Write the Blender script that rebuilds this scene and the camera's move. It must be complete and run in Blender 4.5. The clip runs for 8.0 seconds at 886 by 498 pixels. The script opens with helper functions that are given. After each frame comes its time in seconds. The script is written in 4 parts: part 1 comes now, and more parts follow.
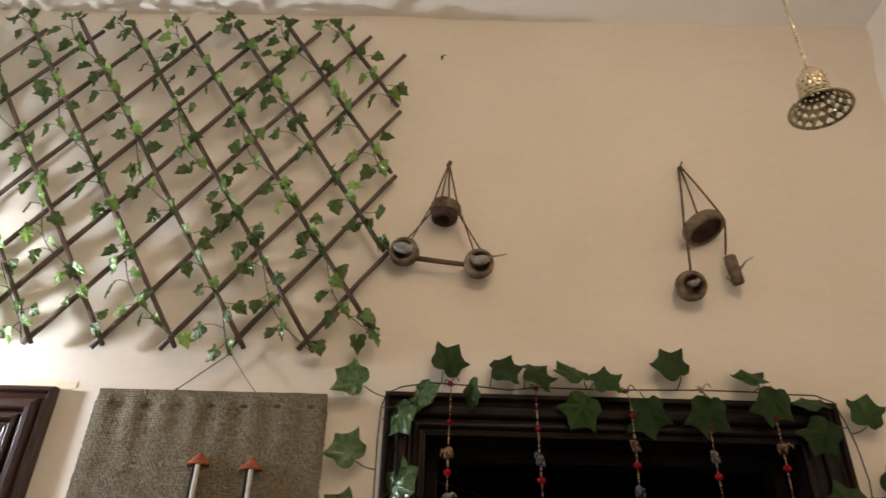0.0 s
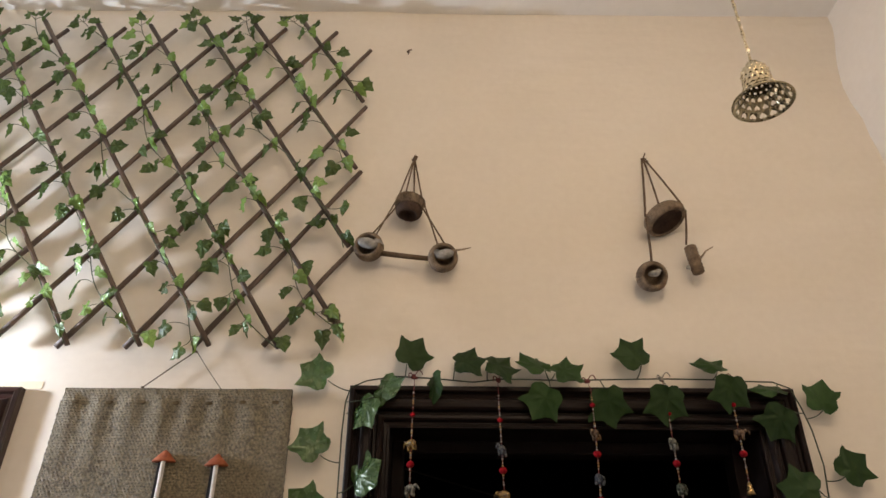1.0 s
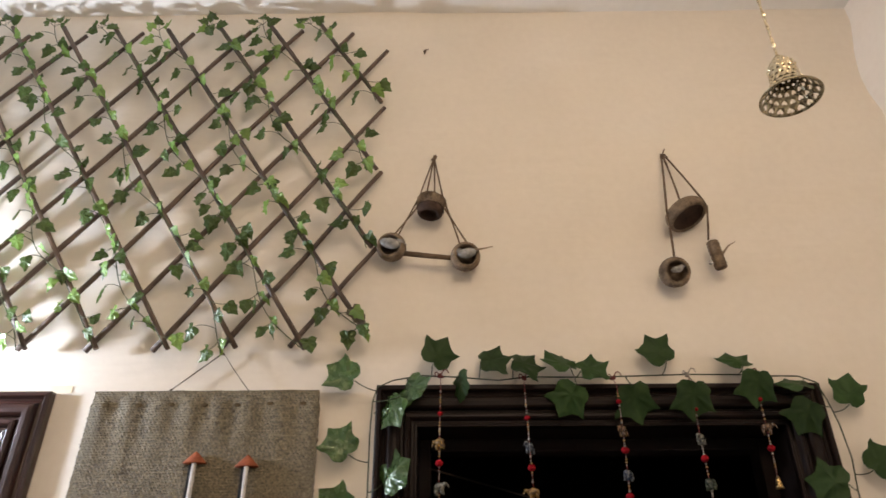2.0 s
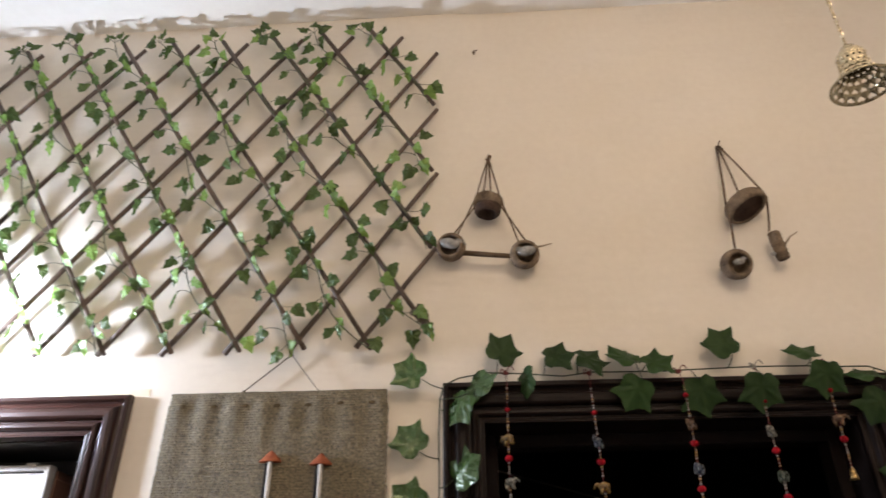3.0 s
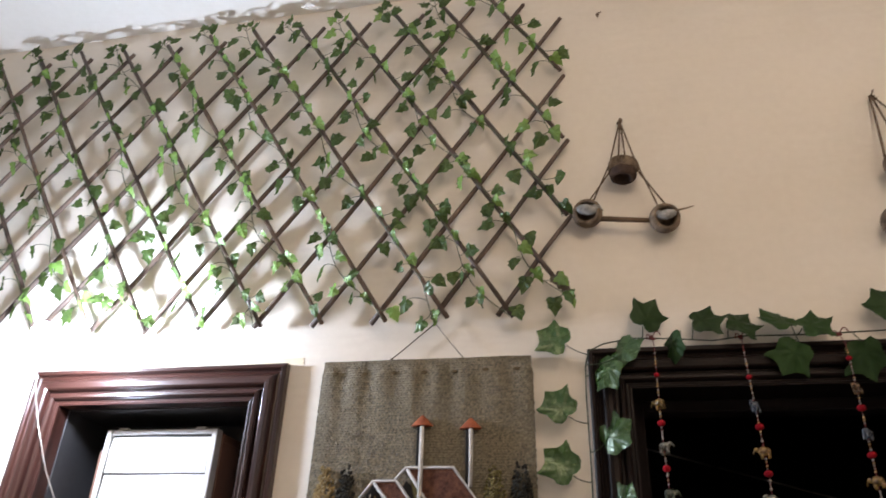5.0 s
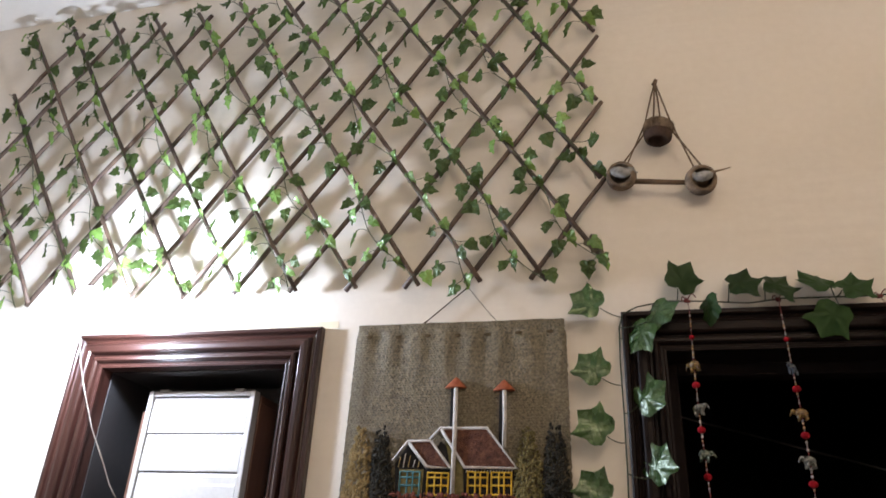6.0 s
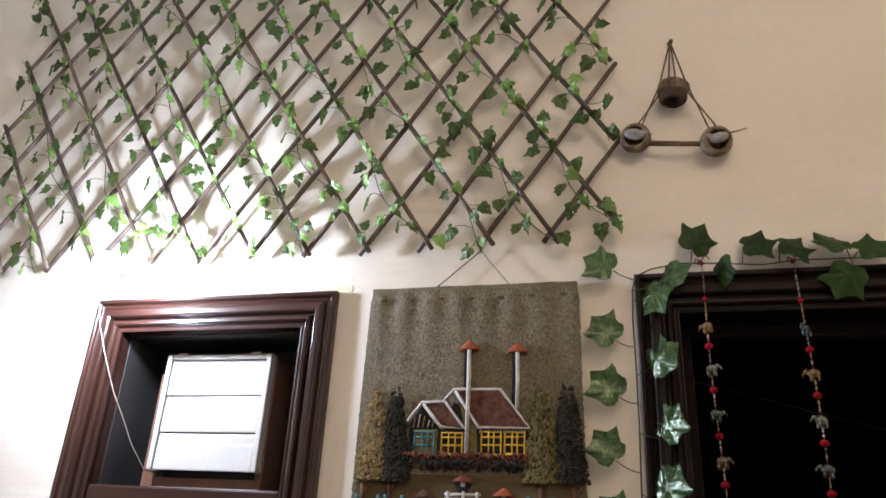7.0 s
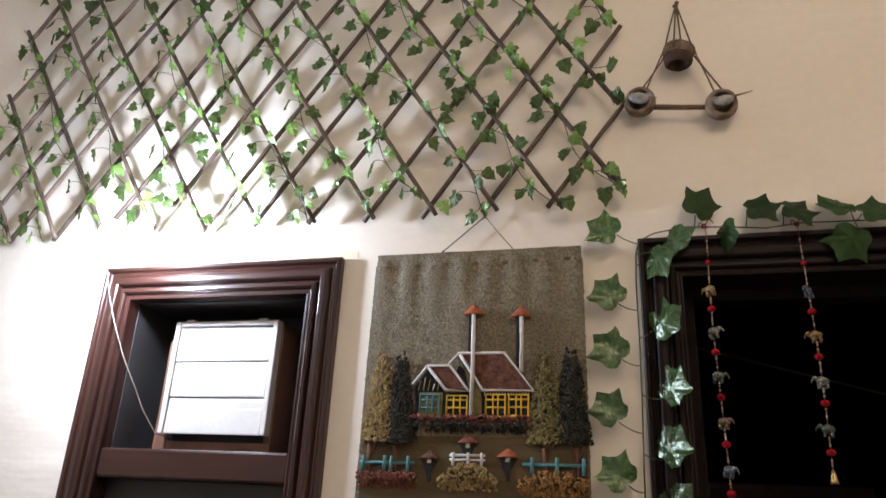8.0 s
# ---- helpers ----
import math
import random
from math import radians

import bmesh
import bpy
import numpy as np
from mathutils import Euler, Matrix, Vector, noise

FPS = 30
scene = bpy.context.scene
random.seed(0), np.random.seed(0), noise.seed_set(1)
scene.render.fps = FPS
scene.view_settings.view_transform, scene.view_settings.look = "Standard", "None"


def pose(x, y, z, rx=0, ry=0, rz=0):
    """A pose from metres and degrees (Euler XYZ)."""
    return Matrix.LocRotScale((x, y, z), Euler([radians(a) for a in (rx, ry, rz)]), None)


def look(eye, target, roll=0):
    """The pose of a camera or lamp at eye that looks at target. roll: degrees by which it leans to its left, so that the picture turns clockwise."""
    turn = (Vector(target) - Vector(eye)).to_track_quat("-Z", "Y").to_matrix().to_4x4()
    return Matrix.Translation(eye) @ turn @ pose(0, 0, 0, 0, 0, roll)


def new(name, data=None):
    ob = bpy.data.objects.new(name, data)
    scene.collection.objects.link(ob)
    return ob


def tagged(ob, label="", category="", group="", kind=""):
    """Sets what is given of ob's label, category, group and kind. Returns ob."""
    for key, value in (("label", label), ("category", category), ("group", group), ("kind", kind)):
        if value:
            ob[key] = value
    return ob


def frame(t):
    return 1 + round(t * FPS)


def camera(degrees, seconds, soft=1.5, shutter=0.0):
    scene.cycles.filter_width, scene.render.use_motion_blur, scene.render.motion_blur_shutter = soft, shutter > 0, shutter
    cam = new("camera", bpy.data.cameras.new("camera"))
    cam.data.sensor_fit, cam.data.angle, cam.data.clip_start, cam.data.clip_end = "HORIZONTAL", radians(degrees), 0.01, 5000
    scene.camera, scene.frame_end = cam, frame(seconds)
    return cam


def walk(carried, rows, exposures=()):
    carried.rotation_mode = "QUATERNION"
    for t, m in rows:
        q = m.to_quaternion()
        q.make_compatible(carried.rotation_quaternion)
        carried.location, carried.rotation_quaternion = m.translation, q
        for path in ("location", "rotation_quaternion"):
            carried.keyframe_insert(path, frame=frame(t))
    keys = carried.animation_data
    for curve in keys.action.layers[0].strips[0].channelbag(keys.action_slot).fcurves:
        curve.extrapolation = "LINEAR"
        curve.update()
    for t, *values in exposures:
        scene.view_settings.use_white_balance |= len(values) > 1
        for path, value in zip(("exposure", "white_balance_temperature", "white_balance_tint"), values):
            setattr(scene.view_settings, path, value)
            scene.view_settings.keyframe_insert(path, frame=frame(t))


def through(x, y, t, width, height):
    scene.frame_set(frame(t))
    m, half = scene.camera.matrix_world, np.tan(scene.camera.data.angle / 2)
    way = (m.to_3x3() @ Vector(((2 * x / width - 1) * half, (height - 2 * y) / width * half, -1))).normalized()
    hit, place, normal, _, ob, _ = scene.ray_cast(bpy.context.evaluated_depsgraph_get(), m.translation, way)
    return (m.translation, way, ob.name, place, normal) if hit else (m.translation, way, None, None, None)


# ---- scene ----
cam = camera(65.2, 8.0, soft=1.5, shutter=0.8)
PATH = [
    (0, (0.146, -1.589, 1.944), (0.123, 0.121, 2.98), 1.8),
    (0.5, (0.191, -1.599, 1.945), (0.189, 0.119, 2.971), 1.1),
    (1, (0.213, -1.606, 1.943), (0.219, 0.116, 2.959), 0.4),
    (1.2, (0.208, -1.605, 1.943), (0.217, 0.113, 2.956), 0.27),
    (2.3, (0.161, -1.624, 1.944), (0.126, 0.100, 2.948), -0.43),
    (2.5, (0.153, -1.631, 1.941), (0.095, 0.097, 2.946), -0.4),
    (3, (0.102, -1.641, 1.934), (-0.005, 0.085, 2.939), -0.2),
    (3.5, (0.063, -1.654, 1.932), (-0.111, 0.072, 2.927), 0.3),
    (4, (0.023, -1.662, 1.925), (-0.217, 0.063, 2.908), 1.0),
    (4.5, (-0.003, -1.668, 1.924), (-0.312, 0.058, 2.884), 1.7),
    (4.7, (-0.008, -1.666, 1.919), (-0.345, 0.062, 2.873), 1.88),
    (5.8, (-0.026, -1.660, 1.901), (-0.469, 0.085, 2.774), 2.76),
    (6, (-0.028, -1.66, 1.895), (-0.483, 0.089, 2.753), 2.9),
    (6.5, (-0.026, -1.657, 1.888), (-0.506, 0.104, 2.704), 3.0),
    (7, (-0.029, -1.66, 1.883), (-0.524, 0.118, 2.655), 3.0),
    (7.5, (-0.028, -1.658, 1.87), (-0.534, 0.13, 2.608), 2.9),
    (8, (-0.024, -1.661, 1.867), (-0.539, 0.143, 2.561), 2.8),
]
walk(cam, [(t, look(eye, target, roll)) for t, eye, target, roll in PATH], exposures=[(0.0, 1.62, 6950, 11), (0.5, 1.77, 6700, 11), (1.0, 1.88, 6600, 11), (2.5, 2.02, 6450, 12), (3.5, 1.98, 6200, 12),
                                                                                                   (4.5, 1.92, 6100, 12), (6.0, 1.84, 6150, 12), (8.0, 1.87, 6200, 12)])

# ---- light: an LED bulb on the wall, a warm ceiling lamp behind the camera, night outside ----
world = bpy.data.worlds.new("night")
scene.world = world
world.use_nodes = True
world.node_tree.nodes["Background"].inputs[0].default_value = (0.02, 0.025, 0.04, 1)
world.node_tree.nodes["Background"].inputs[1].default_value = 0.05
BULB_STRENGTH = 300.0
BULB = (-1.370, -0.215, 2.520)       # middle of the glowing dome
BULB_AXIS = (0.48, -0.83, -0.27)   # the way the tilted holder points
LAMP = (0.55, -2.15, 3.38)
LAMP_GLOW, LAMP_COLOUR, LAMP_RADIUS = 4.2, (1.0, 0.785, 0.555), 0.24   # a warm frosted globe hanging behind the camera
R90 = pose(0, 0, 0, 90)


# ---- materials ----
def mat(name, c1, c2, rough=0.6, scale=8.0, fine=120.0, bump=0.15, metal=0.0, stretch=(1, 1, 1), coat=0.0, per_object=0.0, dist=0.002,
        spec=0.5):
    """A painted or natural surface: two tones mixed by a coarse and a fine noise, relief from the fine one."""
    m = bpy.data.materials.new(name)
    m.use_nodes = True
    nt = m.node_tree
    b = nt.nodes["Principled BSDF"]
    tc = nt.nodes.new("ShaderNodeTexCoord")
    mp = nt.nodes.new("ShaderNodeMapping")
    mp.inputs["Scale"].default_value = stretch
    nt.links.new(tc.outputs["Object"], mp.inputs[0])
    n1 = nt.nodes.new("ShaderNodeTexNoise")
    n1.inputs["Scale"].default_value, n1.inputs["Detail"].default_value = scale, 4
    n2 = nt.nodes.new("ShaderNodeTexNoise")
    n2.inputs["Scale"].default_value, n2.inputs["Detail"].default_value = fine, 3
    nt.links.new(mp.outputs[0], n1.inputs["Vector"])
    nt.links.new(mp.outputs[0], n2.inputs["Vector"])
    add = nt.nodes.new("ShaderNodeMath")
    add.operation = "MULTIPLY_ADD"
    nt.links.new(n2.outputs["Fac"], add.inputs[0])
    add.inputs[1].default_value = 0.45
    nt.links.new(n1.outputs["Fac"], add.inputs[2])
    rm = nt.nodes.new("ShaderNodeMapRange")
    rm.inputs["From Min"].default_value, rm.inputs["From Max"].default_value = 0.45, 1.0
    nt.links.new(add.outputs[0], rm.inputs["Value"])
    mix = nt.nodes.new("ShaderNodeMixRGB")
    mix.inputs[1].default_value, mix.inputs[2].default_value = (*c1, 1), (*c2, 1)
    nt.links.new(rm.outputs[0], mix.inputs[0])
    out = mix.outputs[0]
    if per_object:
        info = nt.nodes.new("ShaderNodeObjectInfo")
        hsv = nt.nodes.new("ShaderNodeHueSaturation")
        r2 = nt.nodes.new("ShaderNodeMapRange")
        r2.inputs["To Min"].default_value, r2.inputs["To Max"].default_value = 1 - per_object, 1 + per_object
        nt.links.new(info.outputs["Random"], r2.inputs["Value"])
        nt.links.new(r2.outputs[0], hsv.inputs["Value"])
        nt.links.new(out, hsv.inputs["Color"])
        out = hsv.outputs[0]
    nt.links.new(out, b.inputs["Base Color"])
    rr = nt.nodes.new("ShaderNodeMapRange")
    rr.inputs["To Min"].default_value, rr.inputs["To Max"].default_value = max(0.03, rough - 0.1), min(1, rough + 0.1)
    nt.links.new(n1.outputs["Fac"], rr.inputs["Value"])
    nt.links.new(rr.outputs[0], b.inputs["Roughness"])
    b.inputs["Metallic"].default_value = metal
    b.inputs["Specular IOR Level"].default_value = spec
    b.inputs["Coat Weight"].default_value = coat
    b.inputs["Coat Roughness"].default_value = 0.12
    bp = nt.nodes.new("ShaderNodeBump")
    bp.inputs["Strength"].default_value, bp.inputs["Distance"].default_value = bump, dist
    nt.links.new(n2.outputs["Fac"], bp.inputs["Height"])
    nt.links.new(bp.outputs[0], b.inputs["Normal"])
    return m


def leaf_mat(name, dark, light, rough, grain=9.0, through=0.32, emboss=0.0004, shine=0.5, veins=30.0, crinkle=0.4, pressed=0.6):
    """Printed plastic-cloth leaf: a tone of its own for each leaf, a little light shining through."""
    m = mat(name, dark, light, rough, 3.5, grain, crinkle, dist=0.02 / grain, per_object=0.35, spec=shine)
    nt = m.node_tree
    b = nt.nodes["Principled BSDF"]
    # slanted side veins pressed into both halves
    tc = nt.nodes.new("ShaderNodeTexCoord")
    xyz = nt.nodes.new("ShaderNodeSeparateXYZ")
    nt.links.new(tc.outputs["Object"], xyz.inputs[0])
    steps = []
    for op, k in (("ABSOLUTE", 0), ("MULTIPLY", -0.75), ("ADD", 0), ("MULTIPLY", veins), ("SINE", 0)):
        n = nt.nodes.new("ShaderNodeMath")
        n.operation = op
        n.inputs[1].default_value = k
        nt.links.new(steps[-1].outputs[0] if steps else xyz.outputs["X"], n.inputs[0])
        steps.append(n)
    nt.links.new(xyz.outputs["Y"], steps[2].inputs[1])
    bp = nt.nodes.new("ShaderNodeBump")
    bp.inputs["Strength"].default_value, bp.inputs["Distance"].default_value = pressed, emboss
    nt.links.new(steps[-1].outputs[0], bp.inputs["Height"])
    nt.links.new(b.inputs["Normal"].links[0].from_socket, bp.inputs["Normal"])
    nt.links.new(bp.outputs[0], b.inputs["Normal"])
    b.inputs["Specular Tint"].default_value = (0.84, 1.0, 0.76, 1)
    o = nt.nodes["Material Output"]
    tr = nt.nodes.new("ShaderNodeBsdfTranslucent")
    tr.inputs[0].default_value = (light[0] * 1.6, light[1] * 1.5, light[2], 1)
    mx = nt.nodes.new("ShaderNodeMixShader")
    mx.inputs[0].default_value = through
    nt.links.new(b.outputs[0], mx.inputs[1])
    nt.links.new(tr.outputs[0], mx.inputs[2])
    nt.links.new(mx.outputs[0], o.inputs[0])
    return m


M_WALL = mat("cream_wall_paint", (0.70, 0.635, 0.55), (0.78, 0.72, 0.635), 0.75, 1.6, 45, 0.12, dist=0.004, spec=0.25)
nt_ = M_WALL.node_tree
tc_, mp_, nz_, bp_ = (nt_.nodes.new("ShaderNode" + k) for k in ("TexCoord", "Mapping", "TexNoise", "Bump"))
mp_.inputs["Scale"].default_value = (0.7, 1, 3.2)
nz_.inputs["Scale"].default_value, nz_.inputs["Detail"].default_value = 2.6, 3
bp_.inputs["Strength"].default_value, bp_.inputs["Distance"].default_value = 0.6, 0.012
nt_.links.new(tc_.outputs["Object"], mp_.inputs[0])
nt_.links.new(mp_.outputs[0], nz_.inputs["Vector"])
nt_.links.new(nz_.outputs["Fac"], bp_.inputs["Height"])
wall_bsdf = nt_.nodes["Principled BSDF"]
nt_.links.new(wall_bsdf.inputs["Normal"].links[0].from_socket, bp_.inputs["Normal"])
nt_.links.new(bp_.outputs[0], wall_bsdf.inputs["Normal"])
M_WALL2 = mat("side_wall_paint", (0.80, 0.745, 0.68), (0.86, 0.81, 0.745), 0.75, 1.6, 45, 0.15, dist=0.004, spec=0.25)
M_CEIL = mat("ceiling_whitewash", (0.81, 0.78, 0.73), (0.87, 0.845, 0.80), 0.85, 2.5, 40, 0.2, dist=0.004, spec=0.2)
M_FLOOR = mat("floor_terrazzo", (0.13, 0.10, 0.08), (0.20, 0.16, 0.12), 0.4, 6, 150, 0.05)
M_PLASTER = mat("yellowed_plaster_patch", (0.72, 0.60, 0.42), (0.78, 0.68, 0.52), 0.8, 10, 80, 0.3, spec=0.2)
M_DARKROOM = mat("dark_room_shade", (0.016, 0.012, 0.011), (0.026, 0.02, 0.016), 0.9, 2, 30, 0.1, spec=0.1)
M_WOOD_V = mat("varnished_wood_upright", (0.013, 0.005, 0.004), (0.044, 0.016, 0.011), 0.30, 9, 60, 0.12, stretch=(1, 1, 0.08), coat=0.35, spec=0.35)
M_WOOD_H = mat("varnished_wood_level", (0.013, 0.005, 0.004), (0.044, 0.016, 0.011), 0.30, 9, 60, 0.12, stretch=(0.08, 1, 1), coat=0.35, spec=0.35)
M_DKWOOD_V = mat("dark_stained_wood_upright", (0.006, 0.0035, 0.003), (0.015, 0.008, 0.0065), 0.46, 9, 60, 0.12, stretch=(1, 1, 0.08), coat=0.01, spec=0.14)
M_DKWOOD_H = mat("dark_stained_wood_level", (0.006, 0.0035, 0.003), (0.015, 0.008, 0.0065), 0.46, 9, 60, 0.12, stretch=(0.08, 1, 1), coat=0.01, spec=0.14)
# wide door's jamb and stops, near-black for the shade inside the frame
M_SHADEDWOOD = mat("shaded_jamb_wood", (0.005, 0.003, 0.003), (0.012, 0.007, 0.006), 0.7, 9, 60, 0.1, spec=0.12)
M_BOXWOOD = mat("brown_box_wood", (0.10, 0.045, 0.028), (0.17, 0.08, 0.05), 0.5, 9, 60, 0.15, stretch=(1, 1, 0.1))
M_DARKPANEL = mat("dark_panel", (0.018, 0.017, 0.018), (0.032, 0.03, 0.03), 0.55, 5, 60, 0.05)
M_PLASTIC = mat("aged_white_plastic", (0.38, 0.36, 0.335), (0.48, 0.455, 0.43), 0.38, 5, 90, 0.03)
M_GAP = mat("black_gap", (0.01, 0.01, 0.01), (0.02, 0.02, 0.02), 0.8)
M_ROD = mat("willow_rod", (0.045, 0.029, 0.022), (0.148, 0.098, 0.072), 0.6, 28, 90, 0.4, stretch=(1, 1, 0.25), per_object=0.3)
M_VINE = mat("vine_stem", (0.035, 0.055, 0.018), (0.075, 0.085, 0.03), 0.5, 30, 200, 0.2)
M_WIRE = mat("dark_green_wire", (0.014, 0.024, 0.010), (0.035, 0.05, 0.02), 0.5, 30, 200, 0.1)
M_LEAF = leaf_mat("small_ivy_leaf", (0.034, 0.060, 0.019), (0.082, 0.130, 0.039), 0.26)
# paler copy of the small leaf; bulb light on it is put into the colour
M_LEAF_LIT = leaf_mat("pale_lit_ivy_leaf", (0.10, 0.19, 0.042), (0.23, 0.37, 0.105), 0.24, shine=1.0, crinkle=0.7)
M_BIGLEAF = leaf_mat("large_ivy_leaf", (0.013, 0.034, 0.010), (0.031, 0.064, 0.018), 0.48, 6.0, 0.10, 0.00012, 0.24, crinkle=0.25)
# the same large leaf in a lighter, glossier tone, as if catching the bulb
M_BIGLEAF_LIT = leaf_mat("lit_glossy_ivy_leaf", (0.016, 0.042, 0.010), (0.042, 0.088, 0.020), 0.27, 11.0, 0.16, 0.0005, 1.0, 34.0, crinkle=0.8, pressed=0.35)
M_TAP = mat("woven_jute", (0.050, 0.041, 0.026), (0.280, 0.234, 0.150), 0.62, 170, 620, 0.9, spec=0.4)
M_JUTE = mat("jute_cord", (0.085, 0.058, 0.038), (0.18, 0.125, 0.082), 0.9, 60, 400, 0.6, spec=0.15)
M_TWINE = mat("dark_twine", (0.08, 0.065, 0.05), (0.15, 0.12, 0.09), 0.9, 60, 400, 0.5, spec=0.15)
M_HUSK = mat("coconut_husk", (0.050, 0.035, 0.025), (0.285, 0.212, 0.146), 0.85, 40, 300, 0.9, spec=0.2)
M_HUSK_D = mat("dark_husk_inside", (0.030, 0.018, 0.013), (0.092, 0.056, 0.040), 0.8, 30, 200, 0.6, spec=0.2)
M_FIGURE = mat("grey_white_ceramic", (0.12, 0.115, 0.11), (0.36, 0.35, 0.335), 0.2, 45, 120, 0.05)
M_FEATHER = mat("dry_husk_sliver", (0.20, 0.15, 0.10), (0.32, 0.25, 0.17), 0.7, 25, 160, 0.3)
M_FEATHER_D = mat("dry_olive_leaf", (0.055, 0.045, 0.022), (0.13, 0.10, 0.05), 0.6, 8, 40, 0.4)
M_BRASS = mat("polished_brass", (0.54, 0.46, 0.31), (0.74, 0.67, 0.50), 0.17, 25, 160, 0.06, metal=1.0)
M_RIM = mat("darker_brass", (0.28, 0.24, 0.16), (0.50, 0.44, 0.30), 0.26, 25, 160, 0.06, metal=1.0)
M_CABLE = mat("grubby_white_cable", (0.20, 0.165, 0.135), (0.30, 0.26, 0.22), 0.5, 20, 150, 0.1)
M_STEEL = mat("rusty_nail_steel", (0.10, 0.07, 0.05), (0.2, 0.15, 0.11), 0.5, 60, 200, 0.2, metal=0.6)
M_RED = mat("red_wool_bead", (0.15, 0.004, 0.008), (0.31, 0.010, 0.018), 0.9, 40, 260, 0.6, spec=0.08)
M_REDYARN = mat("red_thread", (0.10, 0.014, 0.014), (0.18, 0.032, 0.030), 0.8, 40, 200, 0.3)
M_GOLD = mat("gold_bead", (0.28, 0.18, 0.07), (0.48, 0.33, 0.14), 0.28, 60, 200, 0.1, metal=0.9)
M_SILVER = mat("silver_bead", (0.18, 0.165, 0.15), (0.38, 0.355, 0.32), 0.3, 60, 200, 0.1, metal=0.9)
CHARMS = [mat("golden_cloth", (0.034, 0.020, 0.015), (0.222, 0.130, 0.029), 0.2, 110, 260, 0.5),
          mat("dark_green_cloth", (0.005, 0.015, 0.011), (0.077, 0.087, 0.063), 0.2, 130, 260, 0.5),
          mat("blue_cloth", (0.005, 0.012, 0.036), (0.097, 0.106, 0.116), 0.2, 130, 260, 0.5),
          mat("silver_cloth", (0.017, 0.022, 0.020), (0.203, 0.193, 0.165), 0.2, 130, 260, 0.5),
          mat("brown_patterned_cloth", (0.022, 0.011, 0.009), (0.145, 0.082, 0.039), 0.2, 130, 260, 0.5)]
M_TEAL = mat("teal_yarn", (0.045, 0.13, 0.145), (0.10, 0.24, 0.26), 0.8, 50, 300, 0.5, spec=0.2)
M_YELLOW = mat("yellow_yarn", (0.42, 0.25, 0.015), (0.62, 0.40, 0.04), 0.75, 50, 300, 0.5, spec=0.2)
M_WHITEY = mat("white_yarn", (0.38, 0.36, 0.34), (0.62, 0.59, 0.56), 0.8, 50, 300, 0.5, spec=0.2)
M_BLACKY = mat("black_yarn", (0.010, 0.010, 0.012), (0.028, 0.026, 0.026), 0.85, 50, 300, 0.5, spec=0.2)
M_ROOF = mat("rust_yarn", (0.050, 0.020, 0.014), (0.18, 0.078, 0.048), 0.85, 90, 260, 1.0, dist=0.005, spec=0.2)
M_ORANGE = mat("orange_yarn", (0.20, 0.050, 0.024), (0.36, 0.115, 0.052), 0.8, 50, 300, 0.5, spec=0.2)
M_TAN = mat("tan_yarn_tufts", (0.14, 0.10, 0.042), (0.34, 0.25, 0.115), 0.9, 70, 300, 0.7, spec=0.15)
M_OLIVE = mat("olive_yarn_tufts", (0.085, 0.075, 0.03), (0.21, 0.175, 0.075), 0.9, 70, 300, 0.7, spec=0.15)
M_CHAR = mat("charcoal_yarn_tufts", (0.012, 0.012, 0.010), (0.045, 0.042, 0.035), 0.9, 70, 300, 0.7, spec=0.15)
M_MAROON = mat("maroon_yarn_tufts", (0.085, 0.030, 0.024), (0.22, 0.082, 0.058), 0.9, 70, 300, 0.7, spec=0.15)
M_OCHRE = mat("ochre_yarn_tufts", (0.15, 0.080, 0.028), (0.34, 0.19, 0.068), 0.9, 70, 300, 0.7, spec=0.15)
M_TRUNK = mat("reddish_brown_cord", (0.070, 0.035, 0.026), (0.155, 0.082, 0.056), 0.85, 50, 300, 0.5, spec=0.2)
M_MUDYARN = mat("brown_woven_ground", (0.060, 0.045, 0.024), (0.13, 0.095, 0.05), 0.9, 14, 170, 0.6, stretch=(0.3, 1, 2), spec=0.15)


def glow_mat(name, colour, strength):
    m = bpy.data.materials.new(name)
    m.use_nodes = True
    b = m.node_tree.nodes["Principled BSDF"]
    b.inputs["Base Color"].default_value = (0.8, 0.8, 0.8, 1)
    b.inputs["Emission Color"].default_value = (*colour, 1)
    b.inputs["Emission Strength"].default_value = strength
    return m


M_GLOW = glow_mat("lit_bulb_globe", (0.86, 0.95, 1.10), BULB_STRENGTH)


# ---- building helpers ----
def thing(name, at, label, category, group="", kind=""):
    ob = new(name)
    ob.location, ob.empty_display_size = at, 0.05
    return tagged(ob, label, category, group, kind)


def mesh_of(name, bm, material, smooth=True):
    bmesh.ops.recalc_face_normals(bm, faces=bm.faces)
    me = bpy.data.meshes.new(name)
    bm.to_mesh(me)
    bm.free()
    me.materials.append(material)
    if smooth:
        me.polygons.foreach_set("use_smooth", [True] * len(me.polygons))
    return me


def part(name, bm, material, parent, label="", smooth=True):
    ob = new(name, mesh_of(name, bm, material, smooth))
    ob.parent = parent
    return tagged(ob, label)


def shared(name, me, parent, m):
    ob = new(name, me)
    ob.parent = parent
    ob.matrix_basis = m
    return ob


def structure(name, bm, material, label):
    return tagged(new(name, mesh_of(name, bm, material, False)), label, name.split("_")[0], kind="structure")


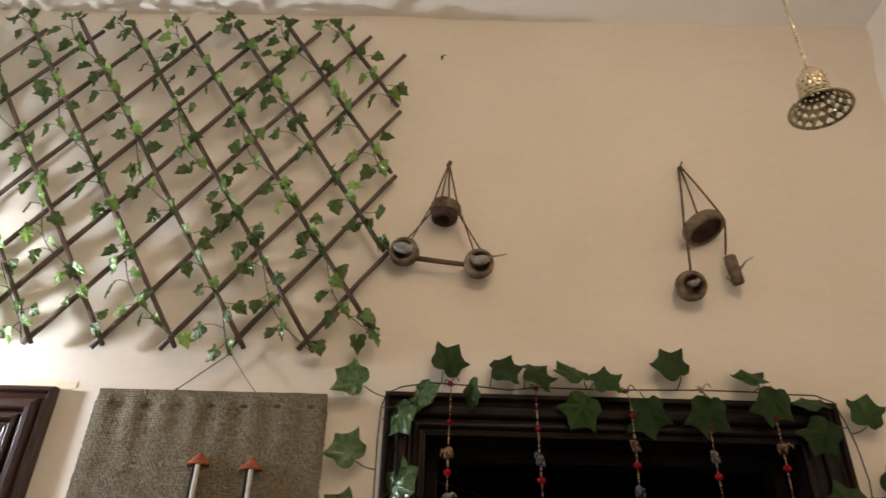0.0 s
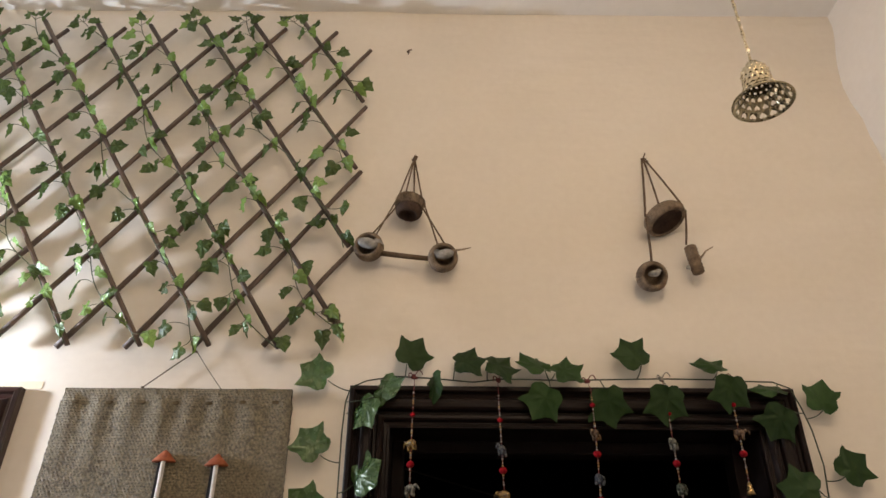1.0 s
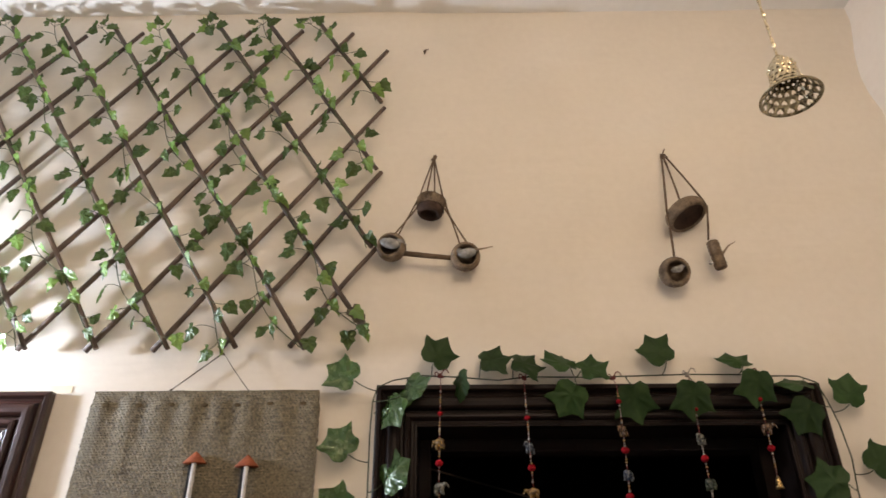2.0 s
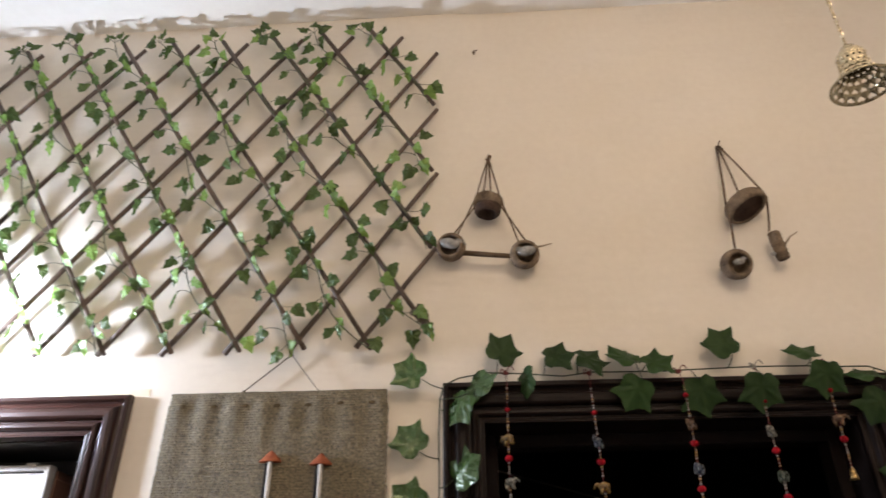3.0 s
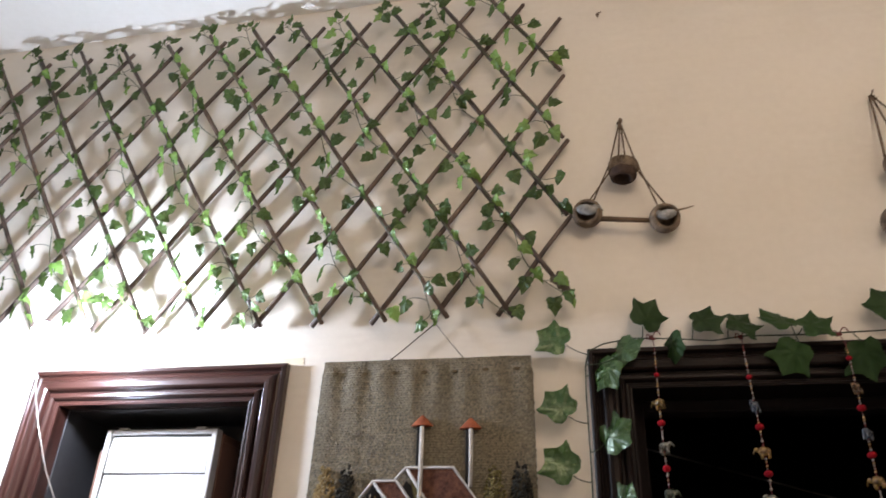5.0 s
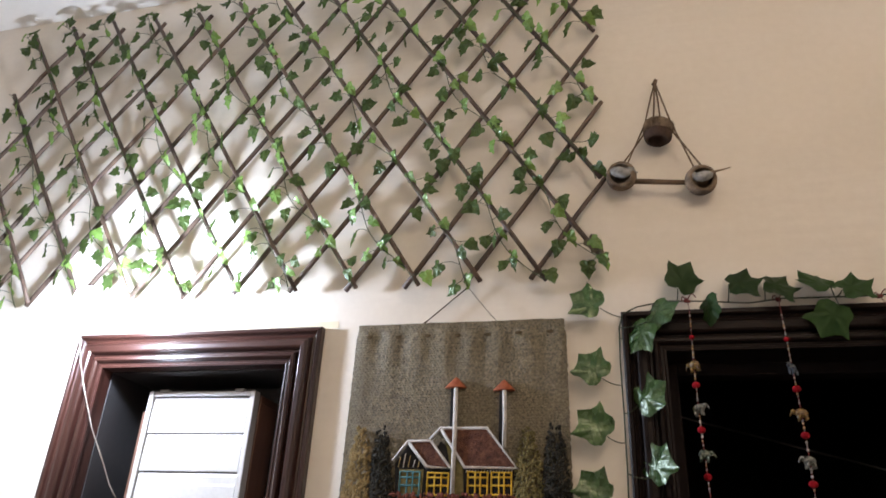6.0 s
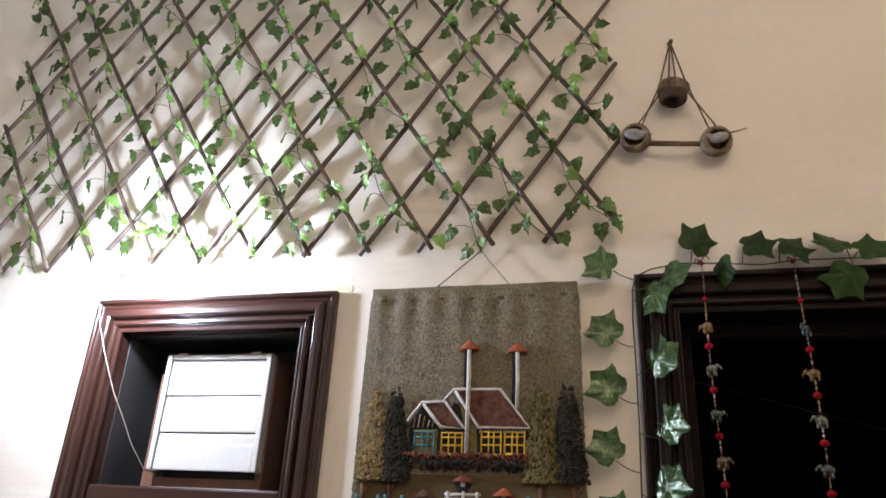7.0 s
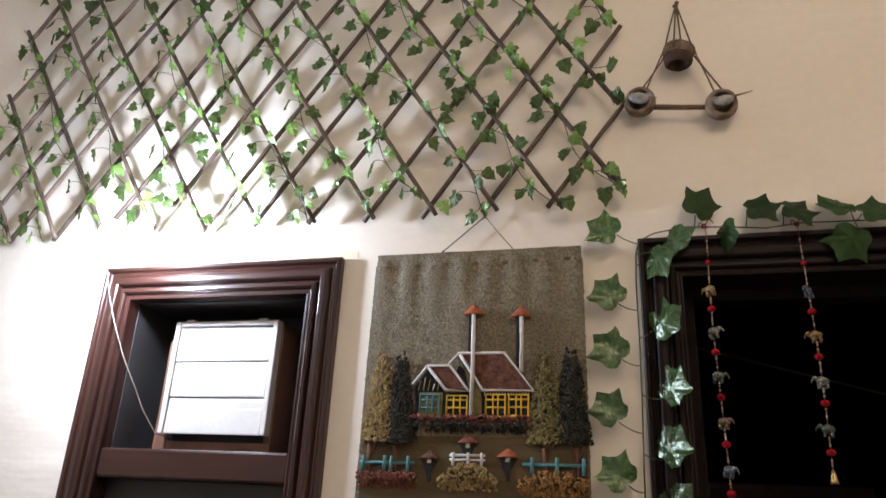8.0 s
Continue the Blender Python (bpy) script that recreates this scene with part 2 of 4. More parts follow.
def box(bm, lo, hi, bevel=0.0):
    c = [(a + b) / 2 for a, b in zip(lo, hi)]
    s = [b - a for a, b in zip(lo, hi)]
    made = bmesh.ops.create_cube(bm, size=1, matrix=Matrix.Translation(c) @ Matrix.Diagonal((*s, 1)))
    if bevel:
        edges = {e for v in made["verts"] for e in v.link_edges}
        bmesh.ops.bevel(bm, geom=list(edges), offset=bevel, segments=2, affect="EDGES", profile=0.5)
    return bm


def tube(bm, pts, r, n=6, r_end=None, wob=0.0, rnd=None):
    """A round cord or stick through the points, with closed ends."""
    pts = [Vector(p) for p in pts]
    rings = []
    side = None
    for i, p in enumerate(pts):
        d = (pts[min(i + 1, len(pts) - 1)] - pts[max(i - 1, 0)]).normalized()
        if side is None:
            side = d.orthogonal().normalized()
        side = (side - d * side.dot(d)).normalized()
        up = d.cross(side)
        k = i / max(1, len(pts) - 1)
        rr = r if r_end is None else r + (r_end - r) * k
        if rnd:
            rr *= 1 + wob * (rnd.random() - 0.5)
        rings.append([bm.verts.new(p + (side * math.cos(a) + up * math.sin(a)) * rr) for a in [2 * math.pi * j / n for j in range(n)]])
    for a, b in zip(rings, rings[1:]):
        for j in range(n):
            bm.faces.new((a[j], a[(j + 1) % n], b[(j + 1) % n], b[j]))
    bm.faces.new(rings[0][::-1])
    bm.faces.new(rings[-1])
    return bm


def arc(p, q, sag, n=8):
    """Points from p to q along a soft bow; sag is the offset of its middle."""
    p, q, s = Vector(p), Vector(q), Vector(sag)
    return [p.lerp(q, i / n) + s * (4 * (i / n) * (1 - i / n)) for i in range(n + 1)]


def lathe(bm, profile, m=None, n=28, ridges=0, depth=0.0, span=(0, 99)):
    """Turn (radius, height) pairs about z; ridges press grooves into the rings of the profile within span."""
    m = m or Matrix()
    rings = []
    for k, (r, z) in enumerate(profile):
        if r < 1e-5:
            rings.append([bm.verts.new(m @ Vector((0, 0, z)))])
            continue
        row = []
        for j in range(n):
            a = 2 * math.pi * j / n
            rr = r
            if ridges and span[0] <= k <= span[1]:
                rr += depth * (0.5 + 0.5 * math.sin(a * ridges + math.sin(a * 5))) * (0.6 + 0.4 * math.sin(a * 3 + k))
            row.append(bm.verts.new(m @ Vector((rr * math.cos(a), rr * math.sin(a), z))))
        rings.append(row)
    for a, b in zip(rings, rings[1:]):
        for j in range(n):
            p, q = a[j % len(a)], a[(j + 1) % len(a)]
            s, t = b[j % len(b)], b[(j + 1) % len(b)]
            vs = list(dict.fromkeys((p, q, t, s)))
            if len(vs) > 2:
                bm.faces.new(vs)
    return bm


def ball(bm, at, size, turn=None, sub=2):
    m = Matrix.Translation(at) @ (turn or Matrix()) @ Matrix.Diagonal((*size, 1))
    bmesh.ops.create_icosphere(bm, subdivisions=sub, radius=1, matrix=m)
    return bm


def slab(bm, outline, thick, bevel=0.0):
    """A flat plate from an outline in x, z, its back at y = 0, standing out by thick."""
    a = [bm.verts.new((x, 0, z)) for x, z in outline]
    b = [bm.verts.new((x, -thick, z)) for x, z in outline]
    n = len(a)
    bm.faces.new(a)
    top = bm.faces.new(b[::-1])
    for i in range(n):
        bm.faces.new((a[i], a[(i + 1) % n], b[(i + 1) % n], b[i]))
    if bevel:
        bmesh.ops.bevel(bm, geom=list(top.edges), offset=bevel, segments=2, affect="EDGES", profile=0.5)
    return bm


# ---- the room ----
CEIL, EAST, WEST, SOUTH = 3.808, 1.5, -3.0, -3.4
LD = (-1.540, -0.777, 2.490)   # outer edges and top of the narrow door's casing
RD = (0.0, 1.055, 2.500)       # outer edges and top of the wide door's casing
CW = 0.098                     # width of a casing
JT = 0.018                     # thickness of the jamb boards

bm = bmesh.new()
a0, a1 = LD[0] + CW - JT, LD[1] - CW + JT
b0, b1 = RD[0] + CW - JT, RD[1] - CW + JT
at, bt = LD[2] - CW + JT, RD[2] - CW + JT
WT = 0.23
box(bm, (WEST, 0, 0), (a0, WT, at))
box(bm, (a1, 0, 0), (b0, WT, at))
box(bm, (b1, 0, 0), (EAST + 0.08, WT, at))
box(bm, (WEST, 0, at), (b0, WT, bt))
box(bm, (b1, 0, at), (EAST + 0.08, WT, bt))


def ease(v):
    v = min(1.0, max(0.0, v))
    return v * v * (3 - 2 * v)


def swell(x, z):
    """How far the hand-laid plaster stands out, more so under the ceiling."""
    return -(0.008 * max(0.0, noise.noise((x * 1.7, z * 4.2, 2.2)) + 0.12) * ease((z - 2.65) / 0.35)
             + 0.022 * max(0.0, noise.noise((x * 2.3, 5.1, z * 2.0)) + 0.18) * ease((z - 3.60) / 0.16) * ease((x + 0.3) / 0.5))


# the wall above the doors: a solid body under a hand-laid skin of plaster
nx_, nz_ = 230, 70
x_end = EAST + 0.08
face = [[bm.verts.new((WEST + (x_end - WEST) * i / nx_, swell(WEST + (x_end - WEST) * i / nx_, bt + (CEIL - bt) * j / nz_) if j else 0.0, bt + (CEIL - bt) * j / nz_))
         for j in range(nz_ + 1)] for i in range(nx_ + 1)]
for i in range(nx_):
    for j in range(nz_):
        bm.faces.new((face[i][j], face[i + 1][j], face[i + 1][j + 1], face[i][j + 1]))
box(bm, (WEST, 0.002, bt), (x_end, WT, CEIL))
wall_n = structure("wall_north", bm, M_WALL, "cream painted plaster wall with two door openings")
for poly in wall_n.data.polygons:
    poly.use_smooth = poly.area < 0.01 and poly.center.z > bt
    if poly.use_smooth and poly.normal.y > 0:
        poly.flip()

bm = bmesh.new()
cols, rows = 60, 60
grid = {}
for i in range(cols + 1):
    for j in range(rows + 1):
        y, z = SOUTH + (0.0 - SOUTH) * i / cols, CEIL * j / rows
        bump = 0.03 * noise.noise((y * 2.2, z * 2.6, 1.7)) + 0.008 * noise.noise((y * 7, z * 7, 4.0))
        bump = 0.5 * bump + 0.020 * math.cos((z - 3.50) * 8.5) * math.exp(-((z - 3.45) / 0.55) ** 2) * -1 + 0.010 * math.exp(-((z - 3.35) / 0.04) ** 2) * math.exp(y * 4)
        grid[i, j] = bm.verts.new((EAST - 0.006 + bump, y, z))
for i in range(cols):
    for j in range(rows):
        bm.faces.new((grid[i, j], grid[i + 1, j], grid[i + 1, j + 1], grid[i, j + 1]))
back = [bm.verts.new((EAST + 0.2, y, z)) for y, z in ((SOUTH, 0), (0, 0), (0, CEIL), (SOUTH, CEIL))]
bm.faces.new(back)
for line, (p, q) in (([grid[i, 0] for i in range(cols + 1)], (0, 1)), ([grid[i, rows] for i in range(cols + 1)], (3, 2)),
                     ([grid[0, j] for j in range(rows + 1)], (0, 3)), ([grid[cols, j] for j in range(rows + 1)], (1, 2))):
    bm.faces.new(line + [back[q], back[p]])
structure("wall_east", bm, M_WALL2, "uneven cream plaster side wall")

for name, lo, hi, m, label in (
        ("wall_west", (WEST - 0.2, SOUTH, 0), (WEST, WT, CEIL), M_WALL2, "cream plaster side wall"),
        ("wall_south", (WEST - 0.2, SOUTH - 0.2, 0), (EAST + 0.2, SOUTH, CEIL), M_WALL2, "cream plaster back wall"),
        ("floor", (WEST - 0.2, SOUTH - 0.2, -0.15), (EAST + 0.2, WT, 0), M_FLOOR, "brown terrazzo floor"),
        ("ceiling", (WEST - 0.2, SOUTH - 0.2, CEIL), (EAST + 0.2, WT, CEIL + 0.15), M_CEIL, "whitewashed plaster ceiling")):
    structure(name, box(bmesh.new(), lo, hi), m, label)

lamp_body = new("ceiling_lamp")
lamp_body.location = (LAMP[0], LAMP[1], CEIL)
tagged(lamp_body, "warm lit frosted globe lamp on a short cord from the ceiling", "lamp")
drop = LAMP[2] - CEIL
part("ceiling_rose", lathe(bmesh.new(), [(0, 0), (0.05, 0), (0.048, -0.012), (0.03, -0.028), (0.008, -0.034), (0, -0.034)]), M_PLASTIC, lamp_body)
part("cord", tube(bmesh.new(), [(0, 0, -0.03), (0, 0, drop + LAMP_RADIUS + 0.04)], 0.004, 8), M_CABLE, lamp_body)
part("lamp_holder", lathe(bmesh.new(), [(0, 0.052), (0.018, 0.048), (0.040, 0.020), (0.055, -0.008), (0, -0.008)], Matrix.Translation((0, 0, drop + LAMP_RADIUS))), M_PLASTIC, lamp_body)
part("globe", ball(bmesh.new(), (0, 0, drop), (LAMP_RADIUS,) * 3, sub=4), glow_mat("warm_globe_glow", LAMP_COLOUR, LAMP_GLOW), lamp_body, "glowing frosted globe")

# the unlit rooms behind the two doors, the darkness painted into the wall colour
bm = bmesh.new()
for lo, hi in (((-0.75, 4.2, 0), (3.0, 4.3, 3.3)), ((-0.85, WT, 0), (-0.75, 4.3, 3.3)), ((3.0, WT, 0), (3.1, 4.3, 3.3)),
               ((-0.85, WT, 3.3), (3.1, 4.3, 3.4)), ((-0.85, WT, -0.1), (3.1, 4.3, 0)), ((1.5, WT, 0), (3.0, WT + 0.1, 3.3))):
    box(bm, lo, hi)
structure("wall_dark_room", bm, M_DARKROOM, "walls of the unlit room beyond the door, coloured near-black for its darkness")
cup = thing("cupboard", (0.75, 3.1, 0), "dull brown wooden cupboard in the dark room", "cupboard")
part("carcass", box(bmesh.new(), (-0.55, 0.02, 0), (0.55, 0.5, 2.08), 0.01), M_BOXWOOD, cup, smooth=False)
for x in (-0.545, 0.005):
    part("cupboard_door", box(bmesh.new(), (x, 0, 0.06), (x + 0.54, 0.019, 2.04), 0.004), M_BOXWOOD, cup, smooth=False)
line = thing("cable", (1.1, 3.0, 2.7), "thin cable slung across the dark room", "cable")
part("cord", tube(bmesh.new(), arc((-1.8, 0, 0.5), (1.85, 0, -0.52), (0, 0, -0.01), 12), 0.006, 6), M_CABLE, line)


def casing(door, mv, mh, mj, label, number):
    x0, x1, top = door
    prof = [(0, -0.004), (0, 0.020), (0.003, 0.023), (0.011, 0.024), (0.014, 0.021), (0.016, 0.014), (0.021, 0.011), (0.026, 0.013), (0.031, 0.022), (0.034, 0.026),
            (0.042, 0.028), (0.052, 0.027), (0.056, 0.024), (0.058, 0.020), (0.060, 0.010), (0.066, 0.009), (0.068, 0.018), (0.071, 0.022), (0.078, 0.023), (0.082, 0.019),
            (0.085, 0.011), (0.091, 0.010), (0.093, 0.012), (CW, 0.011), (CW, -0.004)]
    d = tagged(new(f"door_{number}"), label, "door frame", kind="structure")

    def run(points):
        b = bmesh.new()
        ends = [[b.verts.new(p) for p in row] for row in points]
        for r0, r1 in zip(ends, ends[1:]):
            for i in range(len(r0) - 1):
                b.faces.new((r0[i], r0[i + 1], r1[i + 1], r1[i]))
        return b

    for sign, x in ((1, x0), (-1, x1)):
        rows_ = [[(x + sign * u, -p, (top - u) * k / 6) for u, p in prof] for k in range(7)]
        part("casing_side", run(rows_), mv, d, smooth=False)
    rows_ = [[(x0 + u + (x1 - x0 - 2 * u) * k / 6, -p, top - u) for u, p in prof] for k in range(7)]
    part("casing_head", run(rows_), mh, d, smooth=False)
    i0, i1, it = x0 + CW, x1 - CW, top - CW
    for lo, hi, m in (((i0 - JT, -0.003, 0), (i0, WT, it + JT), mj or mv), ((i1, -0.003, 0), (i1 + JT, WT, it + JT), mj or mv)):
        part("jamb", box(bmesh.new(), lo, hi, 0.002), m, d, smooth=False)
    part("head_jamb", box(bmesh.new(), (i0, -0.003, it), (i1, WT, it + JT), 0.002), mj or mh, d, smooth=False)
    if number == 1:
        # dark boards that line the opening behind a narrow varnished edge
        for lo, hi in (((i0, 0.034, 1.974), (i0 + 0.003, WT, it - 0.003)), ((i1 - 0.003, 0.034, 1.974), (i1, WT, it - 0.003)), ((i0, 0.034, it - 0.003), (i1, WT, it))):
            part("lining_board", box(bmesh.new(), lo, hi), M_DARKPANEL, d, "dark lining board", smooth=False)
    return d


door1 = casing(LD, M_WOOD_V, M_WOOD_H, None, "glossy dark brown wooden door frame with a transom opening", 1)
door2 = casing(RD, M_DKWOOD_V, M_DKWOOD_H, M_SHADEDWOOD, "dark stained wooden door frame with moulded casing", 2)
i0, i1 = LD[0] + CW, LD[1] - CW
part("transom_rail", box(bmesh.new(), (i0, -0.006, 1.897), (i1, 0.075, 1.974), 0.007), M_WOOD_H, door1, smooth=False)
part("door_leaf", box(bmesh.new(), (i0, 0.045, 0.01), (i1, 0.07, 1.897), 0.003), M_DARKPANEL, door1, "dark door panel", smooth=False)
part("transom_board", box(bmesh.new(), (i0, 0.235, 1.90), (i1, 0.25, LD[2] - CW + JT)), M_DARKPANEL, door1, "dark backing board", smooth=False)
i0, i1 = RD[0] + CW, RD[1] - CW
for x, s in ((i0, 1), (i1, -1)):
    part("door_stop", box(bmesh.new(), (min(x, x + s * 0.03), 0.10, 0), (max(x, x + s * 0.03), 0.16, RD[2] - CW), 0.003), M_SHADEDWOOD, door2, smooth=False)
part("head_stop", box(bmesh.new(), (i0 + 0.03, 0.10, RD[2] - CW - 0.03), (i1 - 0.03, 0.16, RD[2] - CW), 0.003), M_SHADEDWOOD, door2, smooth=False)

# yellowed strip of old plaster just above the narrow door
bm = bmesh.new()
rnd = random.Random(4)
lo_line = [(LD[0] + 0.06 + 0.74 * k / 14, LD[2] + 0.001) for k in range(15)]
up_line = [(x, LD[2] + 0.030 + 0.008 * rnd.random() - 0.012 * (k / 14)) for k, (x, _) in enumerate(lo_line)]
slab(bm, lo_line + up_line[::-1], 0.0015)
structure("trim_plaster", bm, M_PLASTER, "yellowed patch of old plaster above the door frame")

# crumbled mortar along the outer side of the narrow casing
bm = bmesh.new()
for k in range(26):
    z = 1.2 + 1.2 * rnd.random()
    ball(bm, (LD[0] - 0.002, -0.004, z), (0.003 + 0.003 * rnd.random(), 0.004, 0.006 + 0.012 * rnd.random()), sub=1)
structure("trim_mortar", bm, M_HUSK_D, "crumbled dark mortar beside the door casing")


# ---- the exhaust fan in the transom ----
def exhaust_fan():
    f = thing("exhaust_fan", (-1.344, 0.10, 1.975), "white louvered exhaust fan in a brown box above the door", "exhaust fan")
    w, h, z0 = 0.340, 0.325, 0.048
    b = bmesh.new()
    box(b, (0.012, 0.020, 0.004), (w + 0.004, 0.125, 0.030), 0.002)
    box(b, (0.012, 0.020, z0 + h - 0.03), (w + 0.004, 0.125, z0 + h - 0.008), 0.002)
    box(b, (-0.035, 0.025, 0.001), (0.012, 0.125, z0 + h - 0.05), 0.002)
    box(b, (w - 0.018, 0.020, 0.030), (w + 0.004, 0.125, z0 + h - 0.03), 0.002)
    part("box", b, M_BOXWOOD, f, "brown wooden mounting box", smooth=False)
    part("backing", box(bmesh.new(), (0.012, 0.03, 0.03), (w - 0.018, 0.04, z0 + h - 0.03)), M_GAP, f, smooth=False)
    b = bmesh.new()
    t = 0.016
    box(b, (0, -0.012, z0), (t, 0.020, z0 + h), 0.003)
    box(b, (w - t, -0.012, z0), (w, 0.020, z0 + h), 0.003)
    box(b, (t, -0.010, z0 + h - t), (w - t, 0.020, z0 + h), 0.003)
    part("frame", b, M_PLASTIC, f, smooth=False)
    for x in (0.035, w - 0.065):
        part("hinge_clip", box(bmesh.new(), (x, -0.013, z0 + h - 0.004), (x + 0.028, 0.0, z0 + h + 0.005), 0.001), M_PLASTIC, f, smooth=False)
    n = 3
    step = (h - t) / n
    for k in range(n):
        lo = z0 + k * step
        b = bmesh.new()
        x0_, x1_ = t + 0.003, w - t - 0.003
        sec = [(0.004, lo + step - 0.0035), (-0.003, lo + step - 0.0035), (-0.0055, lo + step - 0.012), (-0.0055, lo + step * 0.70), (-0.0068, lo + step * 0.64),
               (-0.0080, lo + 0.004), (-0.0070, lo + 0.0005), (-0.002, lo + 0.0005), (0.003, lo + step * 0.6)]
        ends = [[b.verts.new((x, y, z)) for y, z in sec] for x in (x0_, x1_)]
        m_ = len(sec)
        for i in range(m_):
            b.faces.new((ends[0][i], ends[0][(i + 1) % m_], ends[1][(i + 1) % m_], ends[1][i]))
        b.faces.new(ends[0])
        b.faces.new(ends[1][::-1])
        part("louver", b, M_PLASTIC, f, smooth=False)
    part("cable", tube(bmesh.new(), [(-0.184, -0.134, 0.585), (-0.186, -0.134, 0.545), (-0.184, -0.130, 0.503), (-0.160, -0.130, 0.430), (-0.120, -0.130, 0.345),
                                     (-0.068, -0.128, 0.246), (-0.050, -0.070, 0.160), (-0.036, -0.045, 0.110), (-0.002, -0.012, 0.045), (0.02, 0.03, 0.04)], 0.0017, 6), M_CABLE, f,
         "thin grubby white cable")
    return f


exhaust_fan()


# ---- the lit bulb ----
def wall_bulb():
    aim = Vector(BULB_AXIS).normalized()
    start = Vector(BULB) - aim * 0.240
    f = thing("wall_lamp", (start.x, 0, start.z), "bare lit white bulb in a tilted white wall holder", "lamp")
    turn = Matrix.Translation((0, start.y, 0)) @ aim.to_track_quat("Z", "Y").to_matrix().to_4x4()
    part("base", lathe(bmesh.new(), [(0, 0), (0.028, 0), (0.028, 0.008), (0.024, 0.014), (0.018, 0.018), (0, 0.018)], R90), M_PLASTIC, f)
    part("holder", lathe(bmesh.new(), [(0, -0.006), (0.010, -0.004), (0.015, 0.008), (0.016, 0.05), (0.019, 0.055), (0.019, 0.10), (0.016, 0.105), (0, 0.105)], turn), M_PLASTIC, f)
    part("neck", lathe(bmesh.new(), [(0, 0.10), (0.014, 0.105), (0.017, 0.12), (0.021, 0.165), (0.0225, 0.190), (0.022, 0.200), (0, 0.200)], turn), M_PLASTIC, f)
    part("globe", lathe(bmesh.new(), [(0.0215, 0.2005), (0.028, 0.208), (0.0325, 0.218), (0.034, 0.230), (0.0325, 0.243), (0.028, 0.255), (0.020, 0.264), (0.010, 0.269), (0, 0.271)], turn), M_GLOW, f,
         "glowing frosted globe")
    return f


wall_bulb()


# ---- leaves ----
LARGE = [(0.10, -0.03), (0.27, -0.04), (0.42, 0.08), (0.47, 0.18), (0.44, 0.30), (0.45, 0.42), (0.55, 0.58), (0.60, 0.72), (0.42, 0.70), (0.26, 0.75), (0.12, 0.88)]
SMALL = [(0.08, -0.05), (0.24, -0.09), (0.39, -0.01), (0.45, 0.09), (0.36, 0.22), (0.33, 0.31), (0.37, 0.42), (0.37, 0.51), (0.27, 0.58), (0.17, 0.69), (0.08, 0.85)]


def leaf_mesh(name, material, seed, broad=1.0, cup=0.12, half=SMALL, ridge=0.055):
    """One ivy leaf, 1 long, stem end at the origin, tip along y, its veins standing out towards z."""
    r = random.Random(seed)
    veins = {3, 7}
    line = [(0, 0.02, 1)] + [(x * broad * (1 + 0.10 * (r.random() - 0.5)), y + 0.025 * (r.random() - 0.5), i in veins) for i, (x, y) in enumerate(half)]
    line += [(0, 1.0, 1)] + [(-x * broad * (1 + 0.10 * (r.random() - 0.5)), y + 0.025 * (r.random() - 0.5), len(half) - 1 - i in veins) for i, (x, y) in enumerate(half[::-1])]
    bend, twist, wave = cup * (r.random() - 0.2) * 2.2, 0.25 * (r.random() - 0.5), r.random() * 6

    def lift(x, y, vein, k):
        return (ridge * k * (1 if vein else -1) * (1 - 0.3 * k) - bend * (y - 0.2) ** 2 - cup * abs(x) * 0.9 + twist * x * y
                + 0.05 * k * math.sin(9 * x + 5 * y + wave))
    b = bmesh.new()
    c = (0.0, 0.30)
    mid = b.verts.new((c[0], c[1], 0.02))
    rings = []
    for k in (0.38, 0.72, 1.0):
        rings.append([b.verts.new((c[0] + (x - c[0]) * k, c[1] + (y - c[1]) * k, lift(x * k, c[1] + (y - c[1]) * k, v, k))) for x, y, v in line])
    n = len(line)
    for i in range(n):
        j = (i + 1) % n
        b.faces.new((mid, rings[0][i], rings[0][j]))
        for p, q in zip(rings, rings[1:]):
            b.faces.new((p[i], q[i], q[j], p[j]))
    return mesh_of(name, b, material)


def leaf_pose(x, y, z, size, angle, tilt=0.0, side=0.0, foot=0.0):
    """A leaf facing the room; angle turns its tip from straight up towards -x, tilt leans it out. foot: 1 sets the place at its middle."""
    m = R90 @ pose(0, 0, 0, 0, 0, angle) @ pose(0, 0, 0, tilt, side, 0)
    return Matrix.Translation((x, y, z)) @ m @ Matrix.Scale(size, 4) @ Matrix.Translation((0, -0.42 * foot, 0))


